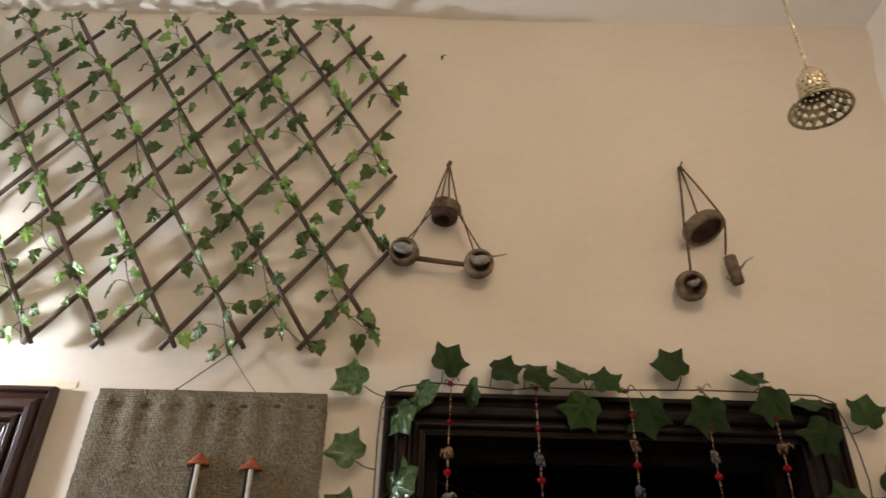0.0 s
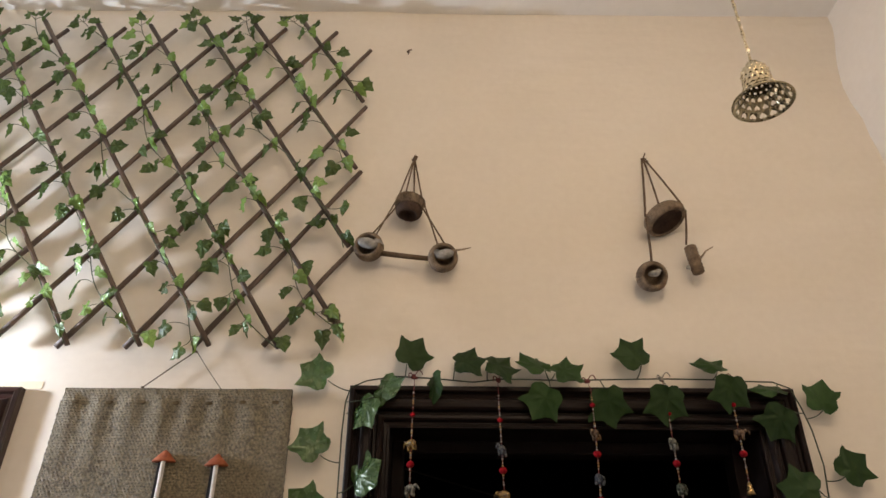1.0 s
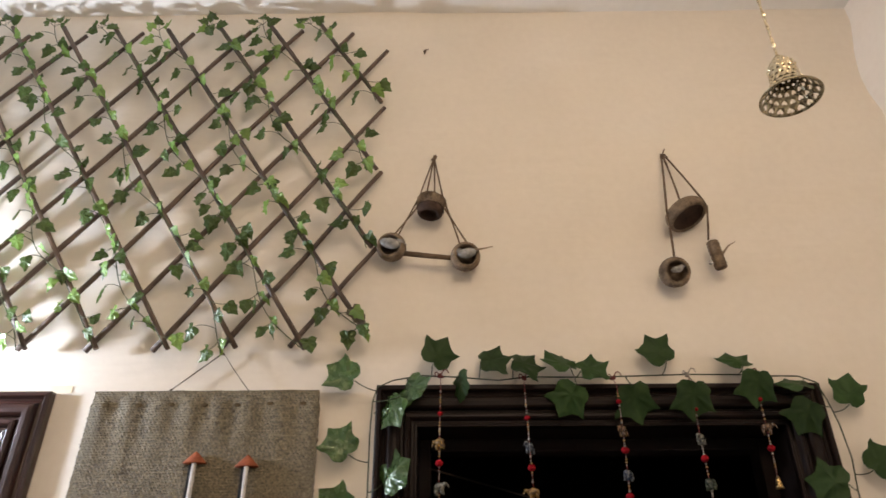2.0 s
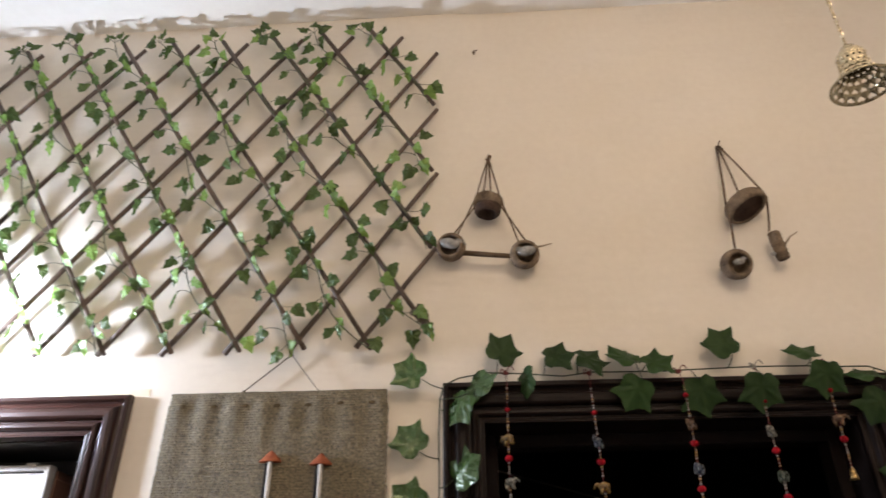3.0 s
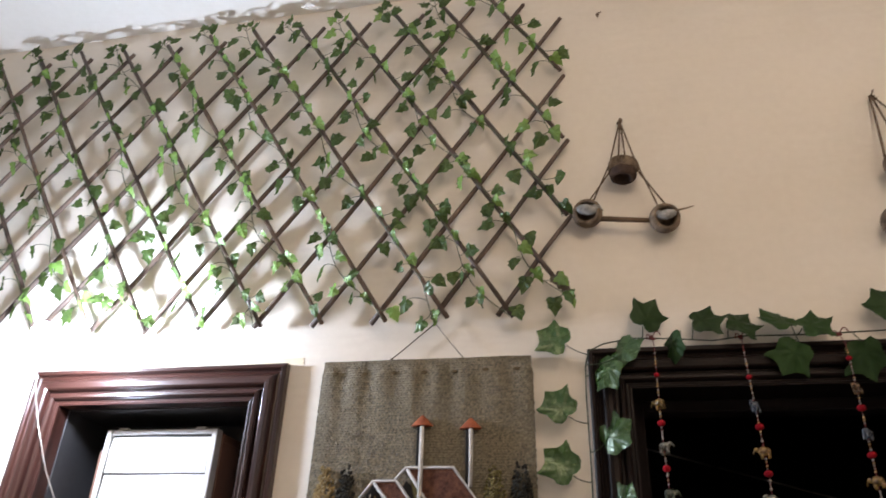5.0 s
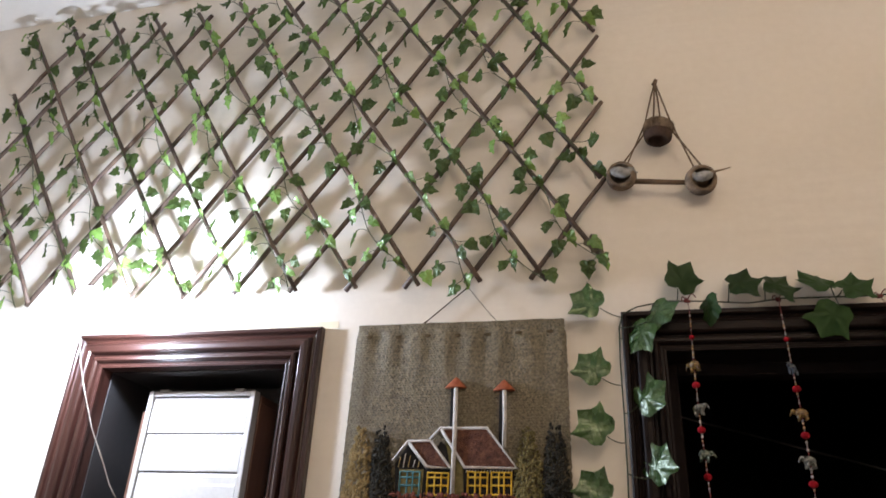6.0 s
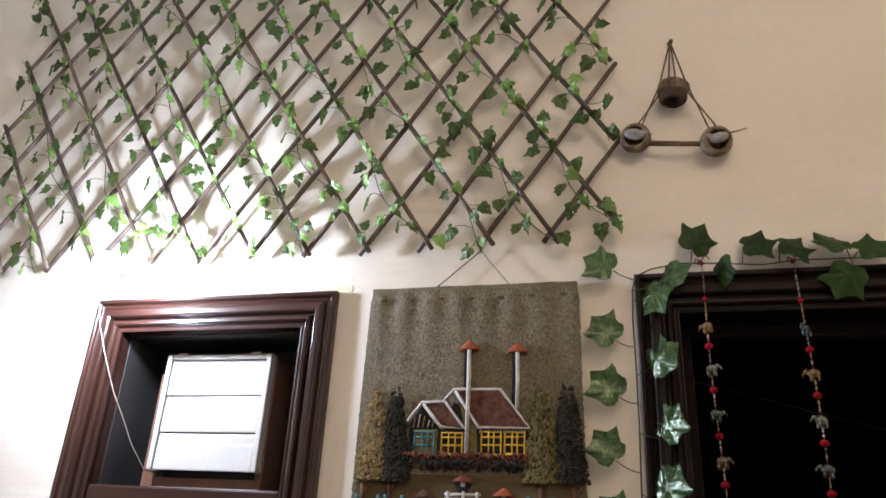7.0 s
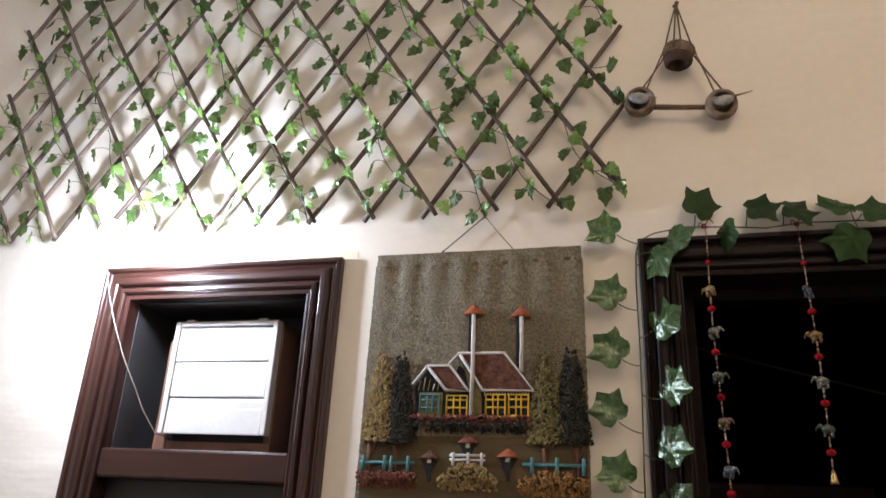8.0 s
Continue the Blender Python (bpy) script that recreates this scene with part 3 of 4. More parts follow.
# ---- the trellis ----
def trellis():
    right, left, low, high = -0.018, -2.095, 2.588, 3.700
    rnd = random.Random(11)
    f = thing("ivy_trellis", (0, 0, 0), "brown willow lattice trellis with artificial ivy, hung on the wall", "trellis")
    step, slope_b, slope_s = 0.167, 1.540, 1.447
    smalls = [leaf_mesh("leaf", M_LEAF, s, 1.0, 0.16) for s in range(7)] + [leaf_mesh("leaf", M_LEAF_LIT, s + 20, 0.95, 0.2) for s in range(3)]

    def stick(p, q, y):
        bow = 0.006 * (rnd.random() - 0.5)
        pts = [(p[0] + (q[0] - p[0]) * k / 8 + bow * math.sin(math.pi * k / 8), y + 0.003 * math.sin(k * 1.3 + p[0] * 9), p[1] + (q[1] - p[1]) * k / 8) for k in range(9)]
        part("rod", tube(bmesh.new(), pts, 0.0072, 8, 0.0064, 0.14, rnd), M_ROD, f)
        return [Vector(v) for v in pts]

    todo = []
    for k in range(-3, 15):
        # rods that fall to the right, in front
        bx = -0.009 - step * k - 0.008 * max(0, k - 3.5) + 0.006 * (rnd.random() - 0.5)
        lo, hi = low + 0.012 * (rnd.random() - 0.5), high + 0.03 * (rnd.random() - 0.5)
        tx = bx - (hi - lo) / slope_b
        p, q = [tx, hi], [bx, lo]
        if k == 0:
            q = [-0.029, 2.624]
        if q[0] > right:
            q = [right - 0.012 * rnd.random(), hi - (right - tx) * slope_b]
        if p[0] < left:
            p = [left, lo + (bx - left) * slope_b]
        if p[0] > right - 0.05 or q[0] < left + 0.05:
            continue
        pts = stick(p, q, -0.047)
        # the vine that hangs along it in shallow bows, with its leaves
        length = (Vector(p) - Vector(q)).length
        dx, dz = (q[0] - p[0]) / length, (q[1] - p[1]) / length
        phase, period = rnd.random(), 0.26 + 0.10 * rnd.random()

        def on_vine(s_):
            off = 0.003 + 0.034 * max(0.0, math.sin(math.pi * (s_ * length / period + phase))) ** 1.4 + 0.004 * noise.noise((k * 3.1, s_ * 9, 0.5))
            return Vector((p[0] + dx * length * s_ + dz * off, -0.058 - 0.004 * math.sin(s_ * 17 + k), p[1] + dz * length * s_ - dx * off))
        b = tube(bmesh.new(), [on_vine(i_ / 60) for i_ in range(61)], 0.0014, 5)

        def hang(root, tip, angle, yaw, size, light, sag, lean=(-30, 18)):
            tube(b, arc(root, tip, sag, 5), 0.0010, 4)
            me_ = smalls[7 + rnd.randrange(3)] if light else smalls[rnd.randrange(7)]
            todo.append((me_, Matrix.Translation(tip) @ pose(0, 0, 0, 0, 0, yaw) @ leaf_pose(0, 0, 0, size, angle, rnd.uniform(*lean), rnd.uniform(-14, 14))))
        # a tuft at the upper end
        root = on_vine(0.0)
        if p[1] > high - 0.1:
            for angle in (-8, 62, -70, 120)[:3 + rnd.randrange(2)]:
                angle += rnd.uniform(-18, 18)
                reach = 0.013 + 0.015 * rnd.random()
                hang(root, root + Vector((-math.sin(radians(angle)) * reach, -0.006, math.cos(radians(angle)) * reach)), angle + rnd.uniform(-35, 35), rnd.uniform(-25, 15), 0.036 + 0.012 * rnd.random(),
                     rnd.random() < 0.12, (0, -0.003, 0))
        s_ = (0.035 + 0.02 * rnd.random()) / length
        turn_ = rnd.randrange(5)
        while s_ < 0.985:
            root = on_vine(s_)
            size = 0.038 + 0.014 * rnd.random()
            side = (0, 2, 0, 1, 2)[turn_ % 5] if rnd.random() < 0.8 else rnd.randrange(3)
            turn_ += 1
            if side == 0:
                # out to the left on a bowed stalk, tip down
                reach = 0.020 + 0.034 * rnd.random()
                hang(root, root + Vector((-reach, -0.008 - 0.014 * rnd.random(), 0.020 * (rnd.random() - 0.5))), rnd.uniform(85, 205), rnd.uniform(-52, 6), size, rnd.random() < 0.18, (0, -0.003, 0.006))
            elif side == 1:
                # out to the right and down
                reach = 0.018 + 0.034 * rnd.random()
                hang(root, root + Vector((reach, -0.008 - 0.010 * rnd.random(), 0.010 - 0.032 * rnd.random())), rnd.uniform(-200, -80), rnd.uniform(-46, 12), size, rnd.random() < 0.14, (0, -0.003, -0.007))
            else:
                # close on the vine, turned towards the bulb, mostly in the paler lit tone
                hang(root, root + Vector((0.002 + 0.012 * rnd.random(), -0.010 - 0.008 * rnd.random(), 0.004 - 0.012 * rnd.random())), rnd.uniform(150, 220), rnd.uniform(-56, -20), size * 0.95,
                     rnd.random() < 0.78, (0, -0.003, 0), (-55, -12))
                if rnd.random() < 0.30:
                    hang(root, root + Vector((-0.014 - 0.010 * rnd.random(), -0.006, -0.012 - 0.016 * rnd.random())), rnd.uniform(120, 200), rnd.uniform(-25, 15), size, False, (0.004, -0.003, -0.004))
            s_ += (0.027 + 0.021 * rnd.random()) / length
        part("vine", b, M_VINE, f, "thin green plastic vine")
    for k in range(-4, 15):
        # rods that rise to the right, behind
        bx = -0.217 - 0.1675 * k - 0.0105 * max(0, k - 6.5) + 0.006 * (rnd.random() - 0.5)
        lo, hi = low + 0.010 * (rnd.random() - 0.5), high - 0.015 + 0.02 * (rnd.random() - 0.5)
        tx = bx + (hi - lo) / slope_s
        p, q = [bx, lo], [tx, hi]
        if q[0] > right:
            q = [right + 0.004, lo + (right - bx) * slope_s]
        if p[0] < left:
            p = [left, lo + (left - bx) * slope_s]
        if p[0] > right - 0.05 or q[0] < left + 0.05 or p[1] > hi - 0.05 or q[1] < lo + 0.05:
            continue
        stick(p, q, -0.034)
    dry = leaf_mesh("dry_leaf", M_FEATHER_D, 33, 0.7, 0.12)
    shared("dry_leaf", dry, f, leaf_pose(-0.066, -0.060, 2.685, 0.066, 216, -8, 8))
    # the 300 leaves nearest to the doors stand singly, the others are joined
    todo.sort(key=lambda it: -it[1].translation.x)
    for me, m in todo[:300]:
        shared("leaf", me, f, m)
    for tone, material in ((smalls[:7], M_LEAF), (smalls[7:], M_LEAF_LIT)):
        b = bmesh.new()
        for me, m in todo[300:]:
            if me in tone:
                n0 = len(b.verts)
                b.from_mesh(me)
                b.verts.ensure_lookup_table()
                bmesh.ops.transform(b, matrix=m, verts=b.verts[n0:])
        if b.verts:
            tagged(part("foliage", b, material, f, "many small ivy leaves"), kind="stuff")
    return f


trellis()


# ---- the ivy round the wide door ----
def garland():
    f = thing("ivy_garland", (0, 0, 0), "artificial ivy garland with large green leaves round the door frame", "garland")
    big = [leaf_mesh("leaf", M_BIGLEAF, s + 50, 1.0, 0.10, LARGE, 0.030) for s in range(6)]
    # these two sets wear the lit tone, for leaves that catch the bulb
    glossy = [leaf_mesh("leaf", M_BIGLEAF_LIT, s + 90, 1.0, 0.10, LARGE, 0.030) for s in range(6)]
    folded = [leaf_mesh("leaf", M_BIGLEAF_LIT, s + 70, 1.0, -0.22, LARGE, 0.030) for s in range(6)]
    rnd = random.Random(5)
    y = -0.034
    left = [(-0.016, 1.55), (-0.015, 1.80), (-0.013, 1.95), (-0.009, 2.12), (-0.008, 2.25), (-0.009, 2.38), (-0.006, 2.455), (0.004, 2.490)]
    top = [(0.04, 2.508), (0.108, 2.518), (0.20, 2.513), (0.29, 2.506), (0.36, 2.512), (0.51, 2.512), (0.62, 2.514), (0.74, 2.517), (0.86, 2.517), (0.93, 2.513),
           (1.00, 2.510), (1.04, 2.496)]
    down = [(1.056, 2.450), (1.068, 2.398), (1.074, 2.32), (1.066, 2.25), (1.062, 2.1), (1.064, 1.9), (1.06, 1.6)]
    run = [Vector((x, y + 0.004 * math.sin(x * 30), z)) for x, z in left + top + down]
    b = tube(bmesh.new(), run, 0.0019, 6)

    def put(x, z, angle, tilt, side=0.0, yaw=0.0, kind=None, grow=1.0):
        size = (0.076 + 0.010 * rnd.random()) * (0.9 if tilt < -35 else 1.0) * grow
        c = Vector((x, -0.078 if angle > 160 and x > 0.7 else -0.046, z))
        m = Matrix.Translation(c) @ pose(0, 0, 0, 0, 0, yaw) @ leaf_pose(0, 0, 0, size, angle, tilt, side, 1.0)
        root = m @ Vector((0, 0, 0))
        foot = min((run[i].lerp(run[i + 1], k / 4) for i in range(len(run) - 1) for k in range(4)), key=lambda v: (v - root).length + 0.4 * abs(v.z - root.z + 0.02))
        tube(b, arc(foot, root, (0, -0.003, -0.005), 5), 0.0014, 5)
        shared("leaf", (kind or big)[rnd.randrange(6)], f, m)
    # along the top: x, z, turn, lean
    for x, z, angle, tilt, side in ((0.149, 2.572, -28, -6, 10), (0.282, 2.553, -84, 4, -24), (0.359, 2.541, -97, -6, -32), (0.437, 2.549, 28, -30, 30), (0.515, 2.532, -72, 0, -30),
                                    (0.676, 2.577, 28, -6, 0), (0.858, 2.550, 8, -40, 0), (0.452, 2.456, 150, -20, 0),
                                    (0.606, 2.447, 195, -20, 0), (0.730, 2.443, 178, -20, 0), (0.880, 2.470, 172, -20, 0), (0.986, 2.490, 8, -50, 0), (0.990, 2.412, 150, -20, 0)):
        put(x, z, angle, tilt, side, 8, None, 1.12 if z < 2.48 else 1.0)
    put(0.198, 2.489, 185, 5, 68)
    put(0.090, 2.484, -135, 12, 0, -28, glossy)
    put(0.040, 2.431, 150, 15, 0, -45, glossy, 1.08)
    for x, z, angle, tilt in ((1.105, 2.471, -12, 5), (1.132, 2.312, -50, 5), (1.002, 2.266, 75, -25), (1.13, 2.10, -60, 0), (1.01, 2.04, 70, -10)):
        put(x, z, angle, tilt)
    for x, z, angle, tilt in ((-0.078, 2.517, 60, -14), (-0.074, 2.355, 40, -6), (-0.075, 2.221, 48, -4), (-0.082, 2.086, 35, -8), (-0.070, 1.951, 42, -6), (-0.075, 1.82, 45, -5)):
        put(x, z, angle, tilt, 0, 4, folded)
    for x, z, angle, tilt in ((0.047, 2.289, -58, -6), (0.056, 2.140, -40, -4), (0.047, 2.012, -38, -6), (0.045, 1.895, -42, -8)):
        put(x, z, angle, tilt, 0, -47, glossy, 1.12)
    part("vine_wire", b, M_WIRE, f, "thin dark green wire stem")
    return f


garland()


# ---- bead strings ----
def charm_mesh(material, seed):
    """A small stuffed animal-like charm as one plain lump with stub feet."""
    b = bmesh.new()
    ball(b, (0, 0, 0), (0.0135, 0.008, 0.0105))
    ball(b, (0.0135, 0, 0.004), (0.0065, 0.0055, 0.0065), sub=1)
    tube(b, [(0.018, 0, 0.004), (0.0215, 0, -0.001), (0.0225, 0, -0.006)], 0.0022, 6, 0.0013)
    for sx in (-0.0075, 0.0065):
        for sy in (-0.004, 0.004):
            tube(b, [(sx, sy, -0.004), (sx, sy, -0.016)], 0.0034, 6, 0.0030)
    return mesh_of("charm", b, material)


def bead_strings():
    rnd = random.Random(8)
    charms = [charm_mesh(m, i) for i, m in enumerate(CHARMS)]
    b = bmesh.new()
    ball(b, (0, 0, 0), (0.0026, 0.0026, 0.0024), sub=1)
    gold = mesh_of("bead", b, M_GOLD)
    b = bmesh.new()
    ball(b, (0, 0, 0), (0.0024, 0.0024, 0.0030), sub=1)
    silver = mesh_of("bead", b, M_SILVER)
    reds = []
    for s in (0.0084, 0.0060):
        b = lathe(bmesh.new(), [(0, -0.78 * s), (0.62 * s, -0.72 * s), (s, -0.25 * s), (s, 0.25 * s), (0.62 * s, 0.72 * s), (0, 0.78 * s)], n=14, ridges=7, depth=0.0008)
        reds.append(mesh_of("red_bead", b, M_RED))
    # x of the string, height of its knot, height of the first charm, charms on it, turn of its tints
    for x, top, first, count, tint in ((0.153, 2.514, 2.352, 7, 0), (0.351, 2.508, 2.341, 4, 2), (0.560, 2.506, 2.378, 7, 4), (0.737, 2.514, 2.359, 7, 3), (0.883, 2.512, 2.381, 1, 4)):
        f = thing("bead_string", (x, -0.062, top), "hanging string of red and metal beads with small cloth charms", "bead string", "bead strings in the doorway")
        step = 0.0975
        end = first - step * count + (0.045 if count == 7 else 0.012 if count > 1 else -0.014)
        pts = []
        n = 30
        for k in range(n + 1):
            z = top + (end - top) * k / n
            pts.append((0.003 * math.sin(z * 9 + x * 20), 0.0, z - top))
        pts[0] = (0.0, 0.022, 0.003)
        part("thread", tube(bmesh.new(), pts, 0.0009, 5), M_REDYARN, f)
        knot = bmesh.new()
        for k in range(4):
            ball(knot, (0.006 * (rnd.random() - 0.5), 0.020, 0.006 * (rnd.random() - 0.5)), (0.006, 0.005, 0.0045), sub=1)
        tube(knot, arc((0.002, 0.016, 0.002), (0.020, 0.014, 0.004), (0, -0.004, 0.010), 6), 0.0013, 5)
        tube(knot, arc((-0.002, 0.016, 0.002), (-0.012, 0.012, -0.006), (-0.004, -0.004, 0.008), 6), 0.0013, 5)
        part("knot", knot, M_SILVER if tint == 3 else M_REDYARN, f, "tangled silvery foil knot" if tint == 3 else "tangled dark red thread knot")

        def sx(z):
            return 0.003 * math.sin((z + top) * 9 + x * 20)
        items = [(first - top + 0.065, "small")]
        for c in range(count):
            items.append((first - top - step * c, "charm"))
            items.append((first - top - step * c - 0.046, "red"))
        taken = []
        for c, (z, what) in enumerate(items):
            m = Matrix.Translation((sx(z), 0, z)) @ pose(0, 0, 0, rnd.uniform(-8, 8), rnd.uniform(-10, 10), rnd.uniform(-50, 50) + (180 if rnd.random() < 0.4 else 0))
            if what == "charm":
                shared("charm", charms[(tint + c // 2 * 3) % 5], f, m)
                taken.append((z, 0.016))
            else:
                shared("red_bead", reds[1 if what == "small" else 0], f, m)
                taken.append((z, 0.009))
        z = -0.045
        while z > end - top + 0.004:
            if all(abs(z - a) > r for a, r in taken):
                shared("bead", gold if rnd.random() < 0.28 else silver, f, Matrix.Translation((sx(z), 0, z)) @ Matrix.Scale(rnd.uniform(0.6, 1.25), 4))
            z -= rnd.choice((0.0048, 0.0055, 0.0062, 0.0090))
        if count < 7:
            part("bell", lathe(bmesh.new(), [(0, 0.012), (0.003, 0.012), (0.005, 0.006), (0.007, -0.006), (0.0095, -0.013), (0.0085, -0.013), (0.005, -0.004), (0, 0.0)],
                               Matrix.Translation((sx(end - top), 0, end - top - 0.008)), 16), M_GOLD, f, "tiny gold bell")


bead_strings()


# ---- the woven wall hanging ----
def tapestry():
    f = thing("wall_hanging", (-0.405, -0.012, 2.49), "woven grey-brown jute wall hanging with a cottage scene in relief", "wall hanging")
    rnd = random.Random(3)
    w, h = 0.268, 0.92
    nx, nz = 300, 560

    def surf(x, z):
        hem = math.exp(-((z + 0.032) / 0.020) ** 2)
        pleat = (0.0048 + 0.0025 * noise.noise((x * 9, 3, 1))) * math.sin((x + 0.27) / 0.536 * 2 * math.pi * 7.4 + 0.9 * noise.noise((x * 5, 7, 1))) * math.exp(z / 0.075) * (1 - math.exp(min(0, z + 0.012) / 0.02))
        return -0.004 + 0.0035 * noise.noise((x * 7, z * 5, 0.3)) - pleat - 0.003 * hem * (0.5 + noise.noise((x * 18, 1, 2)))
    us, vs = np.meshgrid(np.linspace(-1, 1, nx + 1), np.linspace(0, 1, nz + 1), indexing="ij")
    verts = []
    for u, v in zip(us.ravel(), vs.ravel()):
        z = -h * v
        edge = 1 + (0.008 * noise.noise((v * 90, u, 3)) + 0.0012 * math.sin(v * 460)) * abs(u) ** 8
        wide = w * (1.0 if v < 0.035 else 1.012) + 0.006 * min(1, v / 0.6)
        x = u * wide * edge
        z += 0.0012 * noise.noise((u * 6, 5, v)) * (1 - v)
        row = z / 0.0062 + 0.35 * noise.noise((x * 9, z * 20, 7))
        lean = x / 0.0080 + 0.5 * math.floor(row) + 0.6 * noise.noise((x * 25, z * 25, 9)) + 0.45 * (row - math.floor(row))
        stitch = abs(math.sin(math.pi * row)) ** 0.7 * (0.30 + 0.70 * abs(math.sin(math.pi * lean)))
        fuzz = 0.45 + 1.2 * abs(noise.noise((x * 110, z * 130, 2)))
        verts.append((x, surf(x, z) - 0.0033 * stitch * fuzz, z))
    quads = [(i * (nz + 1) + j, (i + 1) * (nz + 1) + j, (i + 1) * (nz + 1) + j + 1, i * (nz + 1) + j + 1) for i in range(nx) for j in range(nz)]
    n0 = len(verts)
    ring_ = [i * (nz + 1) for i in range(nx + 1)] + [nx * (nz + 1) + j for j in range(1, nz + 1)] + [i * (nz + 1) + nz for i in range(nx - 1, -1, -1)] + [j for j in range(nz - 1, 0, -1)]
    verts += [(verts[k][0], 0.004, verts[k][2]) for k in ring_]
    quads += [(ring_[k], ring_[(k + 1) % len(ring_)], n0 + (k + 1) % len(ring_), n0 + k) for k in range(len(ring_))]
    quads.append(tuple(range(n0, n0 + len(ring_))))
    me = bpy.data.meshes.new("cloth")
    me.from_pydata(verts, [], quads)
    me.materials.append(M_TAP)
    me.polygons.foreach_set("use_smooth", [True] * len(me.polygons))
    shared("cloth", me, f, Matrix())
    # stitched hem: a row of dark tucks
    for k in range(7):
        x = -0.235 + 0.078 * k
        b = ball(bmesh.new(), (x, surf(x, -0.035) - 0.003, -0.034 - 0.004 * rnd.random()), (0.009, 0.0012, 0.0045), sub=2)
        part("hem_tuck", b, M_MUDYARN, f, "dark gathered stitch")
    b = tube(bmesh.new(), arc((-0.088, -0.004, 0.002), (0.020, -0.004, 0.094), (0, 0, 0), 3), 0.0016, 5)
    tube(b, arc((0.100, -0.004, -0.002), (0.024, -0.004, 0.094), (0, 0, -0.002), 5), 0.0011, 5)
    ball(b, (-0.088, -0.006, 0.002), (0.004, 0.003, 0.003), sub=1)
    ball(b, (0.022, -0.002, 0.094), (0.004, 0.003, 0.004), sub=1)
    part("hanging_cord", b, M_TWINE, f, "thin dark cord")

    def bar(name, pts, r, m, y=-0.014, label=""):
        return part(name, tube(bmesh.new(), [(x, y, z) for x, z in pts], r, 7, None, 0.15, rnd), m, f, label)

    def plate(name, outline, y, thick, m, label=""):
        ob = part(name, slab(bmesh.new(), outline, thick, 0.0015), m, f, label, smooth=False)
        ob.location = (0, y, 0)
        return ob

    # brown ground of the lower half
    plate("ground_weave", [(-0.266, -0.47), (0.272, -0.465), (0.274, -0.905), (-0.270, -0.905)], -0.0075, 0.002, M_MUDYARN)
    # cottages: dark walls, rust roofs with white edges
    plate("cottage_wall", [(-0.135, -0.430), (0.146, -0.425), (0.150, -0.355), (0.03, -0.350), (-0.03, -0.30), (-0.06, -0.352), (-0.109, -0.308), (-0.140, -0.352)], -0.008, 0.005, M_BLACKY)
    plate("cottage_wall", [(-0.128, -0.427), (-0.070, -0.426), (-0.068, -0.366), (-0.128, -0.366)], -0.0125, 0.002, M_OLIVE)
    plate("cottage_wall", [(0.008, -0.425), (0.030, -0.424), (0.026, -0.36), (-0.020, -0.296), (-0.006, -0.352), (0.008, -0.37)], -0.0125, 0.002, M_OLIVE)
    plate("roof", [(-0.027, -0.275), (0.082, -0.273), (0.148, -0.358), (0.033, -0.358)], -0.012, 0.007, M_ROOF, "rust-brown woven roof")
    plate("roof", [(-0.105, -0.305), (-0.055, -0.303), (-0.008, -0.360), (-0.060, -0.358)], -0.012, 0.007, M_ROOF, "rust-brown woven roof")
    for pts in (((-0.055, -0.299), (-0.031, -0.272), (0.082, -0.271), (0.153, -0.362), (0.031, -0.361), (-0.028, -0.275)),
                ((-0.144, -0.348), (-0.109, -0.303), (-0.053, -0.301), (-0.002, -0.364), (-0.060, -0.361), (-0.107, -0.306))):
        bar("roof_edge", pts, 0.0040, M_WHITEY, -0.019)
    for k in range(5):
        x = -0.130 + 0.012 * k
        bar("timber", [(x, -0.362), (x + 0.004, -0.338 + 0.008 * math.sin(k * 1.4))], 0.0015, M_WHITEY if k % 2 else M_TAN, -0.015)
    for k in range(16):
        x = 0.036 + 0.007 * k
        bar("fringe", [(x, -0.365), (x - 0.002, -0.372)], 0.0012, M_WHITEY, -0.015)
    # windows
    for x0_, z0_, x1_, z1_, m in ((-0.124, -0.425, -0.076, -0.372, M_TEAL), (-0.057, -0.423, -0.007, -0.374, M_YELLOW), (0.039, -0.422, 0.085, -0.371, M_YELLOW), (0.094, -0.420, 0.140, -0.371, M_YELLOW)):
        xm, zm = (x0_ + x1_) / 2, z0_ + (z1_ - z0_) * 0.42
        b = bmesh.new()
        loop = [(x0_, z0_), (x0_, z1_), (x1_, z1_), (x1_, z0_), (x0_, z0_)]
        win = part("window", tube(b, [(x, -0.016, z) for x, z in loop], 0.0030, 6), m, f, "small yarn window")
        for pts in (((x0_ + 0.017, z0_), (x0_ + 0.017, z1_)), ((x1_ - 0.017, z0_), (x1_ - 0.017, z1_)), ((x0_, zm), (x1_, zm)), ((x0_, zm + 0.018), (x1_, zm + 0.018))):
            part("glazing_bar", tube(bmesh.new(), [(x, -0.016, z) for x, z in pts], 0.0022, 6), m, win)
    # chimneys with orange caps
    for x, z0_, z1_ in ((0.004, -0.421, -0.173), (0.123, -0.316, -0.181)):
        bar("chimney", [(x, z0_), (x + 0.001, (z0_ + z1_) / 2), (x, z1_)], 0.0052, M_WHITEY, -0.020)
        plate("chimney_side", [(x - 0.013, z0_ + (0.11 if x < 0.05 else 0)), (x - 0.004, z0_ + (0.11 if x < 0.05 else 0)), (x - 0.004, z1_), (x - 0.013, z1_)], -0.010, 0.007, M_BLACKY)
